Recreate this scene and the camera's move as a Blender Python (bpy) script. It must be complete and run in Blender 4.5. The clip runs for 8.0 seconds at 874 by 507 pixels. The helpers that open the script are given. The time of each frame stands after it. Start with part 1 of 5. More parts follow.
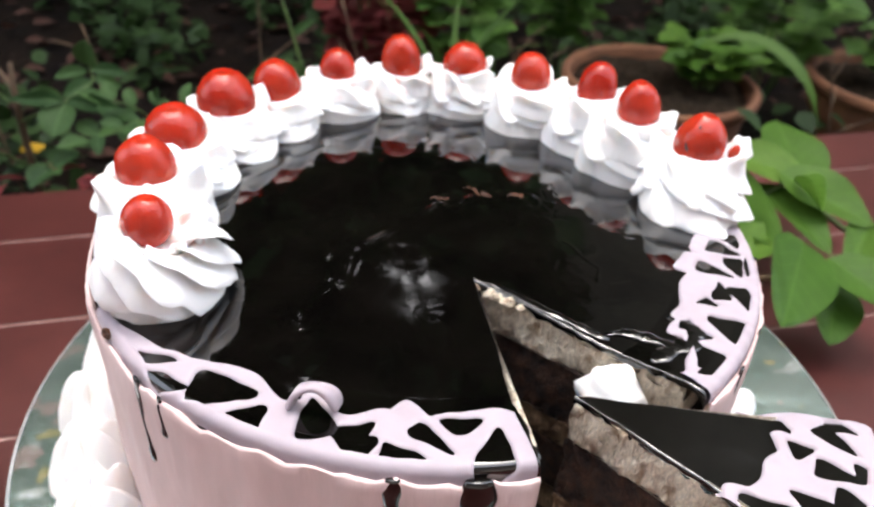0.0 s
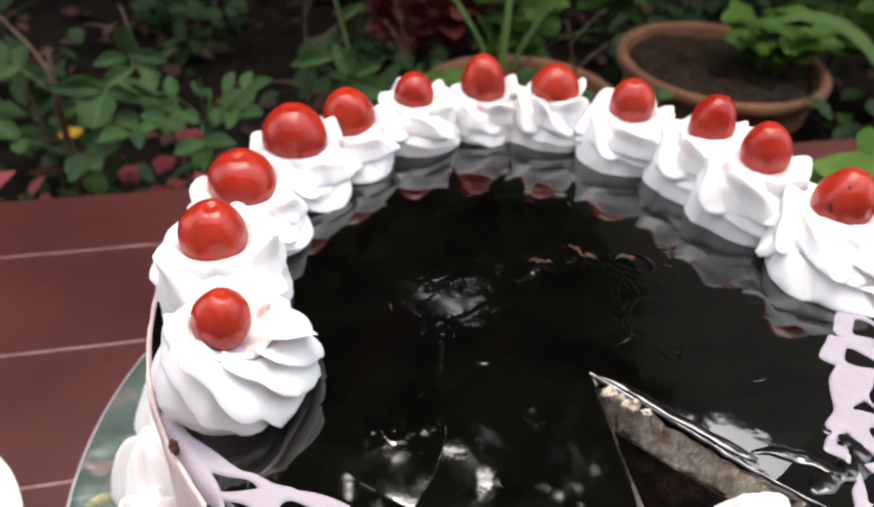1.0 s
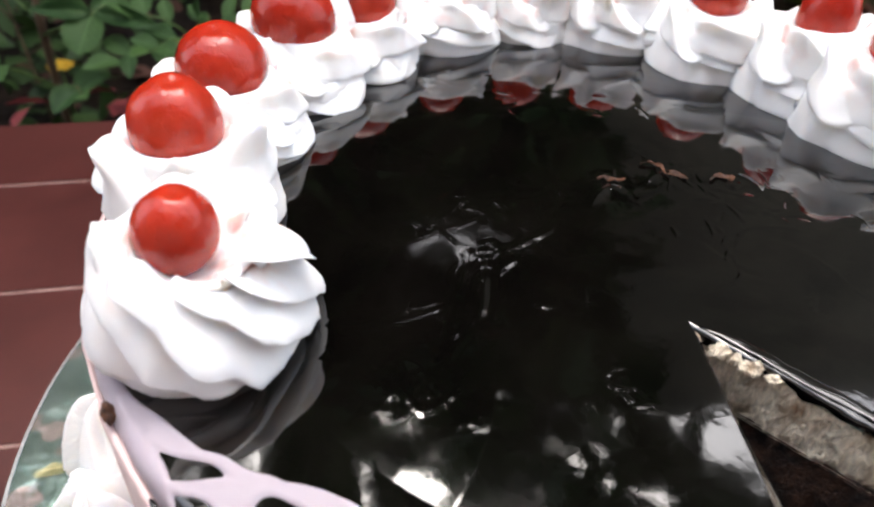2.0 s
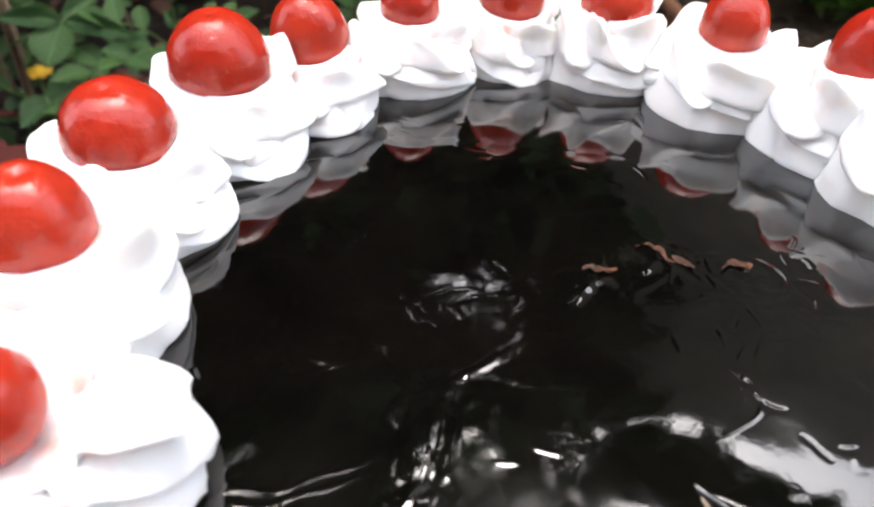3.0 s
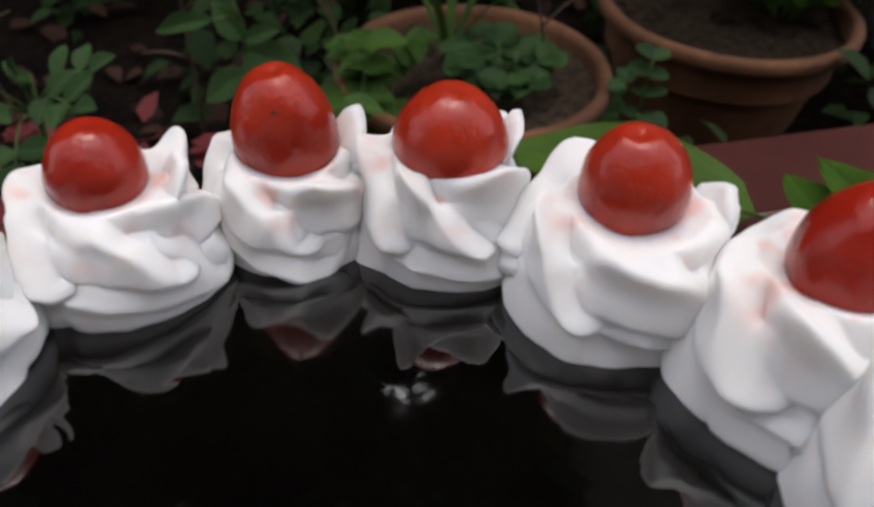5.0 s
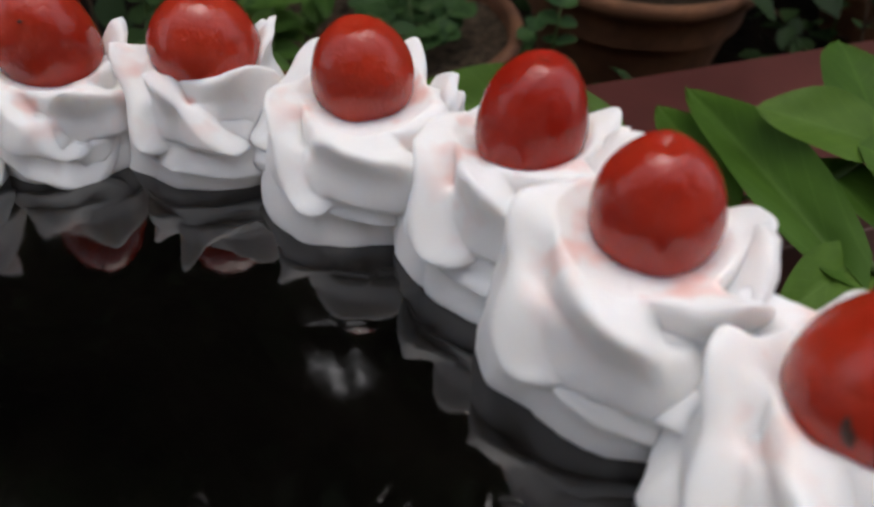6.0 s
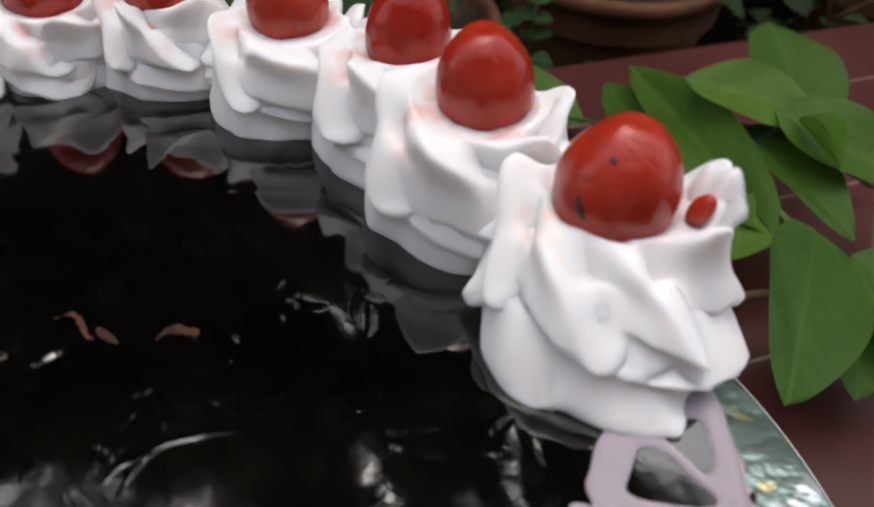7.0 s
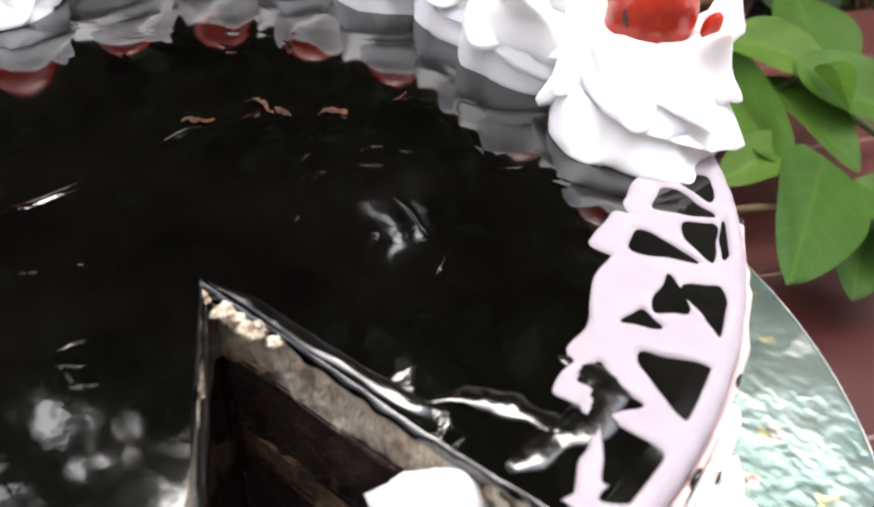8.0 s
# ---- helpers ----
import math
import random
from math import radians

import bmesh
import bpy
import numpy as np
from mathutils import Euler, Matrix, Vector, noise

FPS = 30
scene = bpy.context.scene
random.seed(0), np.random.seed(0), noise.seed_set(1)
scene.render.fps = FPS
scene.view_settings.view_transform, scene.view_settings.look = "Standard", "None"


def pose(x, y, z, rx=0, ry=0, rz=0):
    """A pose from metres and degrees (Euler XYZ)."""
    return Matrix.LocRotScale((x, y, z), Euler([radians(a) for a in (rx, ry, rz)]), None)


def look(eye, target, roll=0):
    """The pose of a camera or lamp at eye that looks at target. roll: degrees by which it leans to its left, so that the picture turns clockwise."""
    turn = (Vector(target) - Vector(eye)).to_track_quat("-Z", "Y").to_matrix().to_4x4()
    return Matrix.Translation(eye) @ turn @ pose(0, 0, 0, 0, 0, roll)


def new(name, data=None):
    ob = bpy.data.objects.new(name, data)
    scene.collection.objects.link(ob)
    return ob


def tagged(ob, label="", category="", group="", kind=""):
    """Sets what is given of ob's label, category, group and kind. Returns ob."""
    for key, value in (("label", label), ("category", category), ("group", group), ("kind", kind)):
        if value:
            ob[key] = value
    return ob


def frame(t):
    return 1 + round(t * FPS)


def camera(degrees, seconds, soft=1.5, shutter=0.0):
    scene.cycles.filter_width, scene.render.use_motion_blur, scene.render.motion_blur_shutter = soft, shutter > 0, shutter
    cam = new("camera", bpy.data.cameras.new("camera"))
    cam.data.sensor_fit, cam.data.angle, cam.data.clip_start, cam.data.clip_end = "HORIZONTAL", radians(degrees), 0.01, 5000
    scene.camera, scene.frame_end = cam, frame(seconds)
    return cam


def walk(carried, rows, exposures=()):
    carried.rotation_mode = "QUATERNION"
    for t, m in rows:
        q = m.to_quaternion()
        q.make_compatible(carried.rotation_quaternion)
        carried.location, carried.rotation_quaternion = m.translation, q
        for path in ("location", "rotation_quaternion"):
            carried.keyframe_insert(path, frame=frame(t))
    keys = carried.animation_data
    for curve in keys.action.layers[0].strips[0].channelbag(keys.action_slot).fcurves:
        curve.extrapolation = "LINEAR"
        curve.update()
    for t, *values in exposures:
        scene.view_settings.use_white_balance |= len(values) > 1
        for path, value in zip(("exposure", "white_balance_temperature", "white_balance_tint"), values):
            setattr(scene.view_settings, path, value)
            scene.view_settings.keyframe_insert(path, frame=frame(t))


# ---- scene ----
cam = camera(59.58, 8.0, soft=2.2)
cam.data.dof.use_dof, cam.data.dof.focus_distance, cam.data.dof.aperture_fstop = True, 0.175, 20.0
ROWS = [
    (0, 0.0011, -0.2329, 0.2933, 55.22, -3.27, 1.74),
    (0.5, -0.0178, -0.2215, 0.3095, 54.56, -2.95, 2.06),
    (1, -0.0243, -0.1858, 0.3008, 52.25, -2.82, 3.93),
    (1.5, -0.0314, -0.1623, 0.2752, 50.74, -3.48, 4.85),
    (1.7, -0.0330, -0.1577, 0.2638, 50.22, -3.47, 5.15),
    (2.8, -0.0249, -0.1131, 0.2498, 48.04, -3.07, 5.11),
    (3, -0.0235, -0.1052, 0.2503, 48.76, -3.01, 5.65),
    (3.5, -0.0171, -0.0787, 0.2646, 50.28, -2.64, 7.43),
    (4, -0.0140, -0.0460, 0.2514, 49.43, -2.41, 6.61),
    (4.5, -0.0073, -0.0180, 0.2435, 48.95, -2.96, 4.56),
    (5, 0.0098, -0.0048, 0.2385, 48.12, -2.06, 1.94),
    (5.2, 0.0201, -0.0028, 0.2354, 47.47, -1.66, 0.46),
    (6.3, 0.0573, -0.0337, 0.2361, 45.94, -1.86, -1.90),
    (6.5, 0.0638, -0.0426, 0.2390, 46.02, -1.66, -1.57),
    (7, 0.0667, -0.0633, 0.2409, 46.89, -1.67, -1.42),
    (7.5, 0.0634, -0.0894, 0.2377, 47.08, -1.66, -0.24),
    (8, 0.0545, -0.1274, 0.2398, 47.62, -1.98, 1.54),
]
EXPOSURES = [(0.0, 2.52), (0.5, 2.20), (1.0, 2.23), (1.7, 2.22), (2.8, 2.68), (3.1, 2.58), (3.5, 1.84), (4.0, 1.44), (4.5, 1.34), (6.5, 1.16), (7.0, 1.33), (7.5, 1.74), (8.0, 2.52)]
walk(cam, [(t, pose(x, y, z, rx, ry, rz)) for t, x, y, z, rx, ry, rz in ROWS], EXPOSURES)

# ---- light: open shade under a pale sky ----
world = bpy.data.worlds.new("world")
scene.world = world
world.use_nodes = True
sky = world.node_tree.nodes.new("ShaderNodeTexSky")
sky.sky_type, sky.sun_disc = "NISHITA", False
sky.sun_elevation, sky.sun_rotation = radians(70), radians(0)
sky.dust_density, sky.air_density = 5.0, 1.0
haze = world.node_tree.nodes.new("ShaderNodeHueSaturation")
haze.inputs["Saturation"].default_value = 0.5
world.node_tree.links.new(sky.outputs[0], haze.inputs["Color"])
world.node_tree.links.new(haze.outputs[0], world.node_tree.nodes["Background"].inputs[0])
world.node_tree.nodes["Background"].inputs[1].default_value = 0.15
sun = new("sun", bpy.data.lights.new("sun", "SUN"))
sun.data.energy, sun.data.angle, sun.data.color = 0.12, radians(30), (1.0, 0.97, 0.92)
sun.matrix_basis = look((0.0, 0.58, 1.6), (0, 0, 0))

FLOOR, BOARD, TOP, SOIL = 0.0, 0.048, 0.148, -0.2
R_CAKE = 0.1135
APEX = Vector((0.015, -0.036))
CUT_R, CUT_L = radians(-46.0), radians(285.7)


# ---- materials ----
def shader(name):
    m = bpy.data.materials.new(name)
    m.use_nodes = True
    n = m.node_tree.nodes
    return m, n, m.node_tree.links, n["Principled BSDF"]


def ramp(n, links, source, stops):
    r = n.new("ShaderNodeValToRGB")
    while len(r.color_ramp.elements) < len(stops):
        r.color_ramp.elements.new(0.5)
    for e, (at, c) in zip(r.color_ramp.elements, stops):
        e.position, e.color = at, (*c, 1)
    links.new(source, r.inputs[0])
    return r.outputs[0]


def noise_of(n, links, scale, detail=4.0, coord="Object", stretch=None, rough=0.55):
    co = n.new("ShaderNodeTexCoord").outputs[coord]
    if stretch:
        mp = n.new("ShaderNodeMapping")
        mp.inputs["Scale"].default_value = stretch
        links.new(co, mp.inputs[0])
        co = mp.outputs[0]
    t = n.new("ShaderNodeTexNoise")
    t.inputs["Scale"].default_value, t.inputs["Detail"].default_value, t.inputs["Roughness"].default_value = scale, detail, rough
    links.new(co, t.inputs["Vector"])
    return t.outputs["Fac"]


def blend(n, links, fac, a, b, mode="MIX"):
    x = n.new("ShaderNodeMix")
    x.data_type, x.blend_type = "RGBA", mode
    for socket, value in ((x.inputs[0], fac), (x.inputs[6], a), (x.inputs[7], b)):
        if isinstance(value, (int, float)):
            socket.default_value = value
        elif isinstance(value, tuple):
            socket.default_value = (*value, 1)
        else:
            links.new(value, socket)
    return x.outputs[2]


def bumped(n, links, bsdf, parts):
    last = None
    for fac, strength, distance in parts:
        b = n.new("ShaderNodeBump")
        b.inputs["Strength"].default_value, b.inputs["Distance"].default_value = strength, distance
        links.new(fac, b.inputs["Height"])
        if last:
            links.new(last, b.inputs["Normal"])
        last = b.outputs[0]
    links.new(last, bsdf.inputs["Normal"])


def two_tone(name, dark, light, scale, rough=0.6, bump=0.3, distance=0.001, fine=6.0, detail=6.0, stretch=None, spec=0.5, lo=0.35, hi=0.65, wear=0.12):
    """A surface of two blended tones with a second, finer grain over it."""
    m, n, links, b = shader(name)
    big, small = noise_of(n, links, scale, detail, stretch=stretch), noise_of(n, links, scale * fine, 3.0, stretch=stretch)
    col = ramp(n, links, big, [(lo, dark), (hi, light)])
    grain = ramp(n, links, small, [(0.3, (1 - wear * 2,) * 3), (0.7, (1.0, 1.0, 1.0))])
    links.new(blend(n, links, 1.0, col, grain, "MULTIPLY"), b.inputs["Base Color"])
    rr = n.new("ShaderNodeMapRange")
    rr.inputs["To Min"].default_value, rr.inputs["To Max"].default_value = rough * 0.75, min(1.0, rough * 1.25)
    links.new(big, rr.inputs["Value"])
    links.new(rr.outputs[0], b.inputs["Roughness"])
    b.inputs["Specular IOR Level"].default_value = spec
    bumped(n, links, b, [(big, bump, distance * 2), (small, bump, distance)])
    return m


def glaze_material(name="chocolate_glaze", low=0.03, high=0.10):
    m, n, links, b = shader(name)
    big, small = noise_of(n, links, 40, 3), noise_of(n, links, 420, 2)
    links.new(ramp(n, links, big, [(0.3, (0.0010, 0.0008, 0.0008)), (0.7, (0.0027, 0.0021, 0.0017))]), b.inputs["Base Color"])
    rr = n.new("ShaderNodeMapRange")
    rr.inputs["From Min"].default_value, rr.inputs["From Max"].default_value = 0.35, 0.75
    rr.inputs["To Min"].default_value, rr.inputs["To Max"].default_value = low, high
    links.new(big, rr.inputs["Value"])
    links.new(rr.outputs[0], b.inputs["Roughness"])
    b.inputs["IOR"].default_value = 1.75
    bumped(n, links, b, [(big, 0.05, 0.002), (small, 0.03, 0.0004)])
    return m


def cream_material(name, base, stain=0.0):
    m, n, links, b = shader(name)
    big, small = noise_of(n, links, 60, 3), noise_of(n, links, 900, 3)
    col = ramp(n, links, big, [(0.3, tuple(c * 0.96 for c in base)), (0.7, base)])
    if stain:
        # cherry syrup that has run into the hollow round the stone fruit
        sep = n.new("ShaderNodeSeparateXYZ")
        links.new(n.new("ShaderNodeTexCoord").outputs["Object"], sep.inputs[0])
        ln = n.new("ShaderNodeVectorMath")
        ln.operation = "LENGTH"
        flat = n.new("ShaderNodeCombineXYZ")
        links.new(sep.outputs[0], flat.inputs[0])
        links.new(sep.outputs[1], flat.inputs[1])
        links.new(flat.outputs[0], ln.inputs[0])
        near = n.new("ShaderNodeMapRange")
        near.inputs["From Min"].default_value, near.inputs["From Max"].default_value = 0.0175, 0.0090
        links.new(ln.outputs["Value"], near.inputs["Value"])
        mul = n.new("ShaderNodeMath")
        mul.operation = "MULTIPLY"
        patch = ramp(n, links, noise_of(n, links, 130, 2), [(0.54, (0, 0, 0)), (0.68, (stain,) * 3)])
        links.new(near.outputs[0], mul.inputs[0])
        links.new(patch, mul.inputs[1])
        col = blend(n, links, mul.outputs[0], col, (0.8, 0.3, 0.22))
    links.new(col, b.inputs["Base Color"])
    b.inputs["Roughness"].default_value = 0.5
    b.inputs["Specular IOR Level"].default_value = 0.35
    b.inputs["Subsurface Weight"].default_value = 0.9
    b.inputs["Subsurface Radius"].default_value = (1.0, 0.92, 0.84)
    b.inputs["Subsurface Scale"].default_value = 0.0024
    bumped(n, links, b, [(big, 0.15, 0.001), (small, 0.12, 0.0003)])
    return m


def cherry_material():
    m, n, links, b = shader("glace_cherry")
    big, small = noise_of(n, links, 90, 3), noise_of(n, links, 500, 2)
    rnd = n.new("ShaderNodeObjectInfo").outputs["Random"]
    a = ramp(n, links, rnd, [(0.0, (0.35, 0.018, 0.008)), (1.0, (0.44, 0.034, 0.013))])
    links.new(blend(n, links, ramp(n, links, big, [(0.35, (0, 0, 0)), (0.75, (0.6, 0.6, 0.6))]), a, (0.22, 0.007, 0.003)), b.inputs["Base Color"])
    b.inputs["Roughness"].default_value = 0.22
    b.inputs["Specular IOR Level"].default_value = 0.3
    b.inputs["Coat Weight"].default_value, b.inputs["Coat Roughness"].default_value = 0.22, 0.07
    b.inputs["Subsurface Weight"].default_value = 0.2
    b.inputs["Subsurface Radius"].default_value = (1.0, 0.16, 0.05)
    b.inputs["Subsurface Scale"].default_value = 0.004
    crease = ramp(n, links, noise_of(n, links, 170, 4), [(0.44, (1, 1, 1)), (0.49, (0, 0, 0)), (0.52, (1, 1, 1))])
    bumped(n, links, b, [(big, 0.45, 0.0022), (crease, 0.16, 0.0006), (small, 0.5, 0.0004)])
    return m


def foil_material():
    m, n, links, b = shader("embossed_foil")
    big, small = noise_of(n, links, 28, 4), noise_of(n, links, 260, 3)
    col = ramp(n, links, big, [(0.35, (0.20, 0.28, 0.24)), (0.6, (0.39, 0.48, 0.43))])
    for size, at, tint in ((48, 0.60, (0.88, 0.62, 0.58)), (61, 0.63, (0.86, 0.70, 0.26)), (39, 0.62, (0.90, 0.92, 0.90)), (83, 0.62, (0.36, 0.52, 0.46))):
        bloom = ramp(n, links, noise_of(n, links, size, 2, stretch=(1.0, 1.0 + size * 0.001, 1.0)), [(at, (0, 0, 0)), (at + 0.03, (0.55, 0.55, 0.55))])
        col = blend(n, links, bloom, col, tint)
    links.new(col, b.inputs["Base Color"])
    b.inputs["Metallic"].default_value, b.inputs["Roughness"].default_value = 0.85, 0.26
    bumped(n, links, b, [(big, 0.6, 0.006), (small, 0.25, 0.0006)])
    return m


def leaf_material(name, dark, light, rough=0.55, vein=0.35):
    m, n, links, b = shader(name)
    uv = n.new("ShaderNodeTexCoord").outputs["UV"]
    sep = n.new("ShaderNodeSeparateXYZ")
    links.new(uv, sep.inputs[0])

    def math_node(op, a, c):
        x = n.new("ShaderNodeMath")
        x.operation = op
        for s, v in ((x.inputs[0], a), (x.inputs[1], c)):
            if isinstance(v, (int, float)):
                s.default_value = v
            else:
                links.new(v, s)
        return x.outputs[0]

    across = math_node("ABSOLUTE", math_node("SUBTRACT", sep.outputs[0], 0.5), 0.0)
    rib = math_node("LESS_THAN", across, 0.018)
    side = math_node("SINE", math_node("MULTIPLY", math_node("SUBTRACT", sep.outputs[1], math_node("MULTIPLY", across, 0.9)), 38.0), 0.0)
    veins = math_node("MAXIMUM", rib, math_node("MULTIPLY", math_node("GREATER_THAN", side, 0.93), 0.55))
    rnd = n.new("ShaderNodeObjectInfo").outputs["Random"]
    isl = n.new("ShaderNodeNewGeometry").outputs["Random Per Island"]
    mixed = math_node("FRACT", math_node("ADD", rnd, isl), 0.0)
    base = ramp(n, links, mixed, [(0.0, dark), (1.0, light)])
    big = noise_of(n, links, 3.0, 4)
    base = blend(n, links, 1.0, base, ramp(n, links, big, [(0.3, (0.72, 0.75, 0.7)), (0.7, (1.0, 1.0, 1.0))]), "MULTIPLY")
    col = blend(n, links, math_node("MULTIPLY", veins, vein), base, tuple(min(1, c * 1.7 + 0.03) for c in light))
    links.new(col, b.inputs["Base Color"])
    b.inputs["Roughness"].default_value = rough
    b.inputs["Specular IOR Level"].default_value = 0.18
    trans = n.new("ShaderNodeBsdfTranslucent")
    links.new(col, trans.inputs[0])
    mix = n.new("ShaderNodeMixShader")
    mix.inputs[0].default_value = 0.22
    out = n["Material Output"]
    links.new(b.outputs[0], mix.inputs[1])
    links.new(trans.outputs[0], mix.inputs[2])
    links.new(mix.outputs[0], out.inputs[0])
    bumped(n, links, b, [(veins, 0.25, 0.02)])
    return m


GLAZE = glaze_material()
GLAZE_SKIN = glaze_material("set_glaze_skin", 0.10, 0.24)
CREAM = cream_material("whipped_cream", (0.87, 0.862, 0.85), stain=0.55)
CREAM_PLAIN = cream_material("whipped_cream_plain", (0.87, 0.862, 0.85))
LILAC = cream_material("lilac_cream", (0.37, 0.322, 0.355))
PINK = two_tone("pink_frosting", (0.64, 0.46, 0.44), (0.80, 0.62, 0.60), 22, rough=0.5, bump=0.7, distance=0.0012, stretch=(1, 1, 0.25), wear=0.06)
SPONGE = two_tone("chocolate_sponge", (0.014, 0.006, 0.004), (0.105, 0.044, 0.023), 190, rough=0.9, bump=0.9, distance=0.0015, wear=0.3)
FILLING = two_tone("cream_filling", (0.32, 0.18, 0.085), (0.95, 0.83, 0.65), 230, rough=0.75, bump=0.9, distance=0.0014, stretch=(1, 1, 0.38), wear=0.18, lo=0.28, hi=0.54)
BROWN_FILLING = two_tone("soaked_filling", (0.12, 0.060, 0.028), (0.42, 0.27, 0.155), 130, rough=0.8, bump=0.8, distance=0.0012, stretch=(1, 1, 0.45), wear=0.25)
CHERRY = cherry_material()
FOIL = foil_material()
SILVER = two_tone("board_edge", (0.5, 0.52, 0.5), (0.65, 0.67, 0.65), 60, rough=0.4)
RED_FLOOR = two_tone("red_oxide_floor", (0.046, 0.0100, 0.0085), (0.108, 0.025, 0.020), 5, rough=0.42, bump=0.06, distance=0.0005, fine=9, wear=0.07, spec=0.35, lo=0.30, hi=0.70)
GROUT = two_tone("joint_mortar", (0.22, 0.12, 0.105), (0.36, 0.23, 0.20), 60, rough=0.9)
POT_SOIL = two_tone("potting_soil", (0.016, 0.011, 0.006), (0.090, 0.060, 0.036), 110, rough=0.95, bump=0.9, distance=0.004, wear=0.3, spec=0.1)
DRY_SOIL = two_tone("dry_potting_soil", (0.06, 0.042, 0.026), (0.19, 0.135, 0.088), 120, rough=0.95, bump=0.9, distance=0.004, wear=0.3, spec=0.1)
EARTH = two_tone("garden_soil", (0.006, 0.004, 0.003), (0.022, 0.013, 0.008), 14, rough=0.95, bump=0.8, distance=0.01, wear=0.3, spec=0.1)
TERRACOTTA = two_tone("terracotta", (0.13, 0.048, 0.020), (0.28, 0.118, 0.050), 11, rough=0.85, bump=0.35, distance=0.002, wear=0.15)
CERAMIC = two_tone("white_ceramic", (0.78, 0.78, 0.77), (0.82, 0.82, 0.81), 20, rough=0.18, bump=0.03, wear=0.02)
STEM = two_tone("green_stem", (0.05, 0.10, 0.02), (0.11, 0.17, 0.04), 40, rough=0.6)
TWIG = two_tone("brown_twig", (0.07, 0.04, 0.022), (0.17, 0.11, 0.06), 60, rough=0.85)
ROSE_LEAF = leaf_material("rose_leaf", (0.027, 0.066, 0.020), (0.064, 0.124, 0.036))
VINE_LEAF = leaf_material("vine_leaf", (0.048, 0.118, 0.014), (0.102, 0.192, 0.024), rough=0.5, vein=0.10)
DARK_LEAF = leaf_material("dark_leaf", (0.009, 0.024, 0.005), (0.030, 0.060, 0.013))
TREE_LEAF = leaf_material("tree_leaf", (0.019, 0.045, 0.013), (0.052, 0.10, 0.028))
HERB_LEAF = leaf_material("herb_leaf", (0.040, 0.092, 0.015), (0.092, 0.175, 0.030))
GRASS_LEAF = leaf_material("strap_leaf", (0.05, 0.105, 0.022), (0.11, 0.19, 0.04), vein=0.15)
YOUNG_LEAF = leaf_material("young_leaf", (0.12, 0.25, 0.03), (0.15, 0.28, 0.04))
DRY_LEAF = leaf_material("dry_leaf", (0.022, 0.011, 0.008), (0.095, 0.042, 0.028), rough=0.8)
PETAL = leaf_material("pink_petal", (0.15, 0.022, 0.028), (0.28, 0.055, 0.06), rough=0.6)
YELLOW = leaf_material("yellow_petal", (0.55, 0.30, 0.02), (0.70, 0.42, 0.04), rough=0.6)
CRUMB = two_tone("toffee_crumb", (0.03, 0.009, 0.003), (0.14, 0.045, 0.011), 500, rough=0.5, bump=0.6)
WALL = two_tone("weathered_wall", (0.15, 0.14, 0.10), (0.28, 0.26, 0.19), 3, rough=0.95)


# ---- helpers for building ----
def empty(name, at=(0, 0, 0)):
    ob = new(name)
    ob.empty_display_size = 0.01
    ob.location = at
    return ob


def mesh_of(name, verts, faces, material, smooth=True):
    me = bpy.data.meshes.new(name)
    me.from_pydata([tuple(v) for v in verts], [], faces)
    me.materials.append(material)
    me.shade_smooth() if smooth else me.shade_flat()
    me.update()
    return me


def part(name, me, parent, label=""):
    ob = new(name, me)
    ob.parent = parent
    if label:
        ob["label"] = label
    return ob


def grid_faces(rows, cols, wrap=False):
    out = []
    for i in range(rows - 1):
        for j in range(cols if wrap else cols - 1):
            k = (j + 1) % cols
            out.append((i * cols + j, i * cols + k, (i + 1) * cols + k, (i + 1) * cols + j))
    return out


def lathe(name, profile, material, steps=64, wobble=0.0):
    verts = []
    for r, z in profile:
        for j in range(steps):
            a = 2 * math.pi * j / steps
            rr = r * (1 + wobble * noise.noise((math.cos(a) * 2, math.sin(a) * 2, z * 8)))
            verts.append((rr * math.cos(a), rr * math.sin(a), z))
    return mesh_of(name, verts, [f[::-1] for f in grid_faces(len(profile), steps, wrap=True)][::1], material)


def tube(name, points, radii, material, sides=8):
    pts = [Vector(p) for p in points]
    verts = []
    for i, p in enumerate(pts):
        d = (pts[min(i + 1, len(pts) - 1)] - pts[max(i - 1, 0)]).normalized()
        side = d.cross(Vector((0.21, 0.13, 0.97))).normalized()
        up = side.cross(d)
        for j in range(sides):
            a = 2 * math.pi * j / sides
            verts.append(p + radii[i] * (math.cos(a) * side + math.sin(a) * up))
    faces = grid_faces(len(pts), sides, wrap=True)
    faces += [tuple(range(sides))[::-1], tuple(range((len(pts) - 1) * sides, len(pts) * sides))]
    return mesh_of(name, verts, faces, material)


def arc_points(a, b, sag, count=9):
    a, b = Vector(a), Vector(b)
    return [a.lerp(b, i / (count - 1)) + Vector((0, 0, sag * 4 * (i / (count - 1)) * (1 - i / (count - 1)))) for i in range(count)]


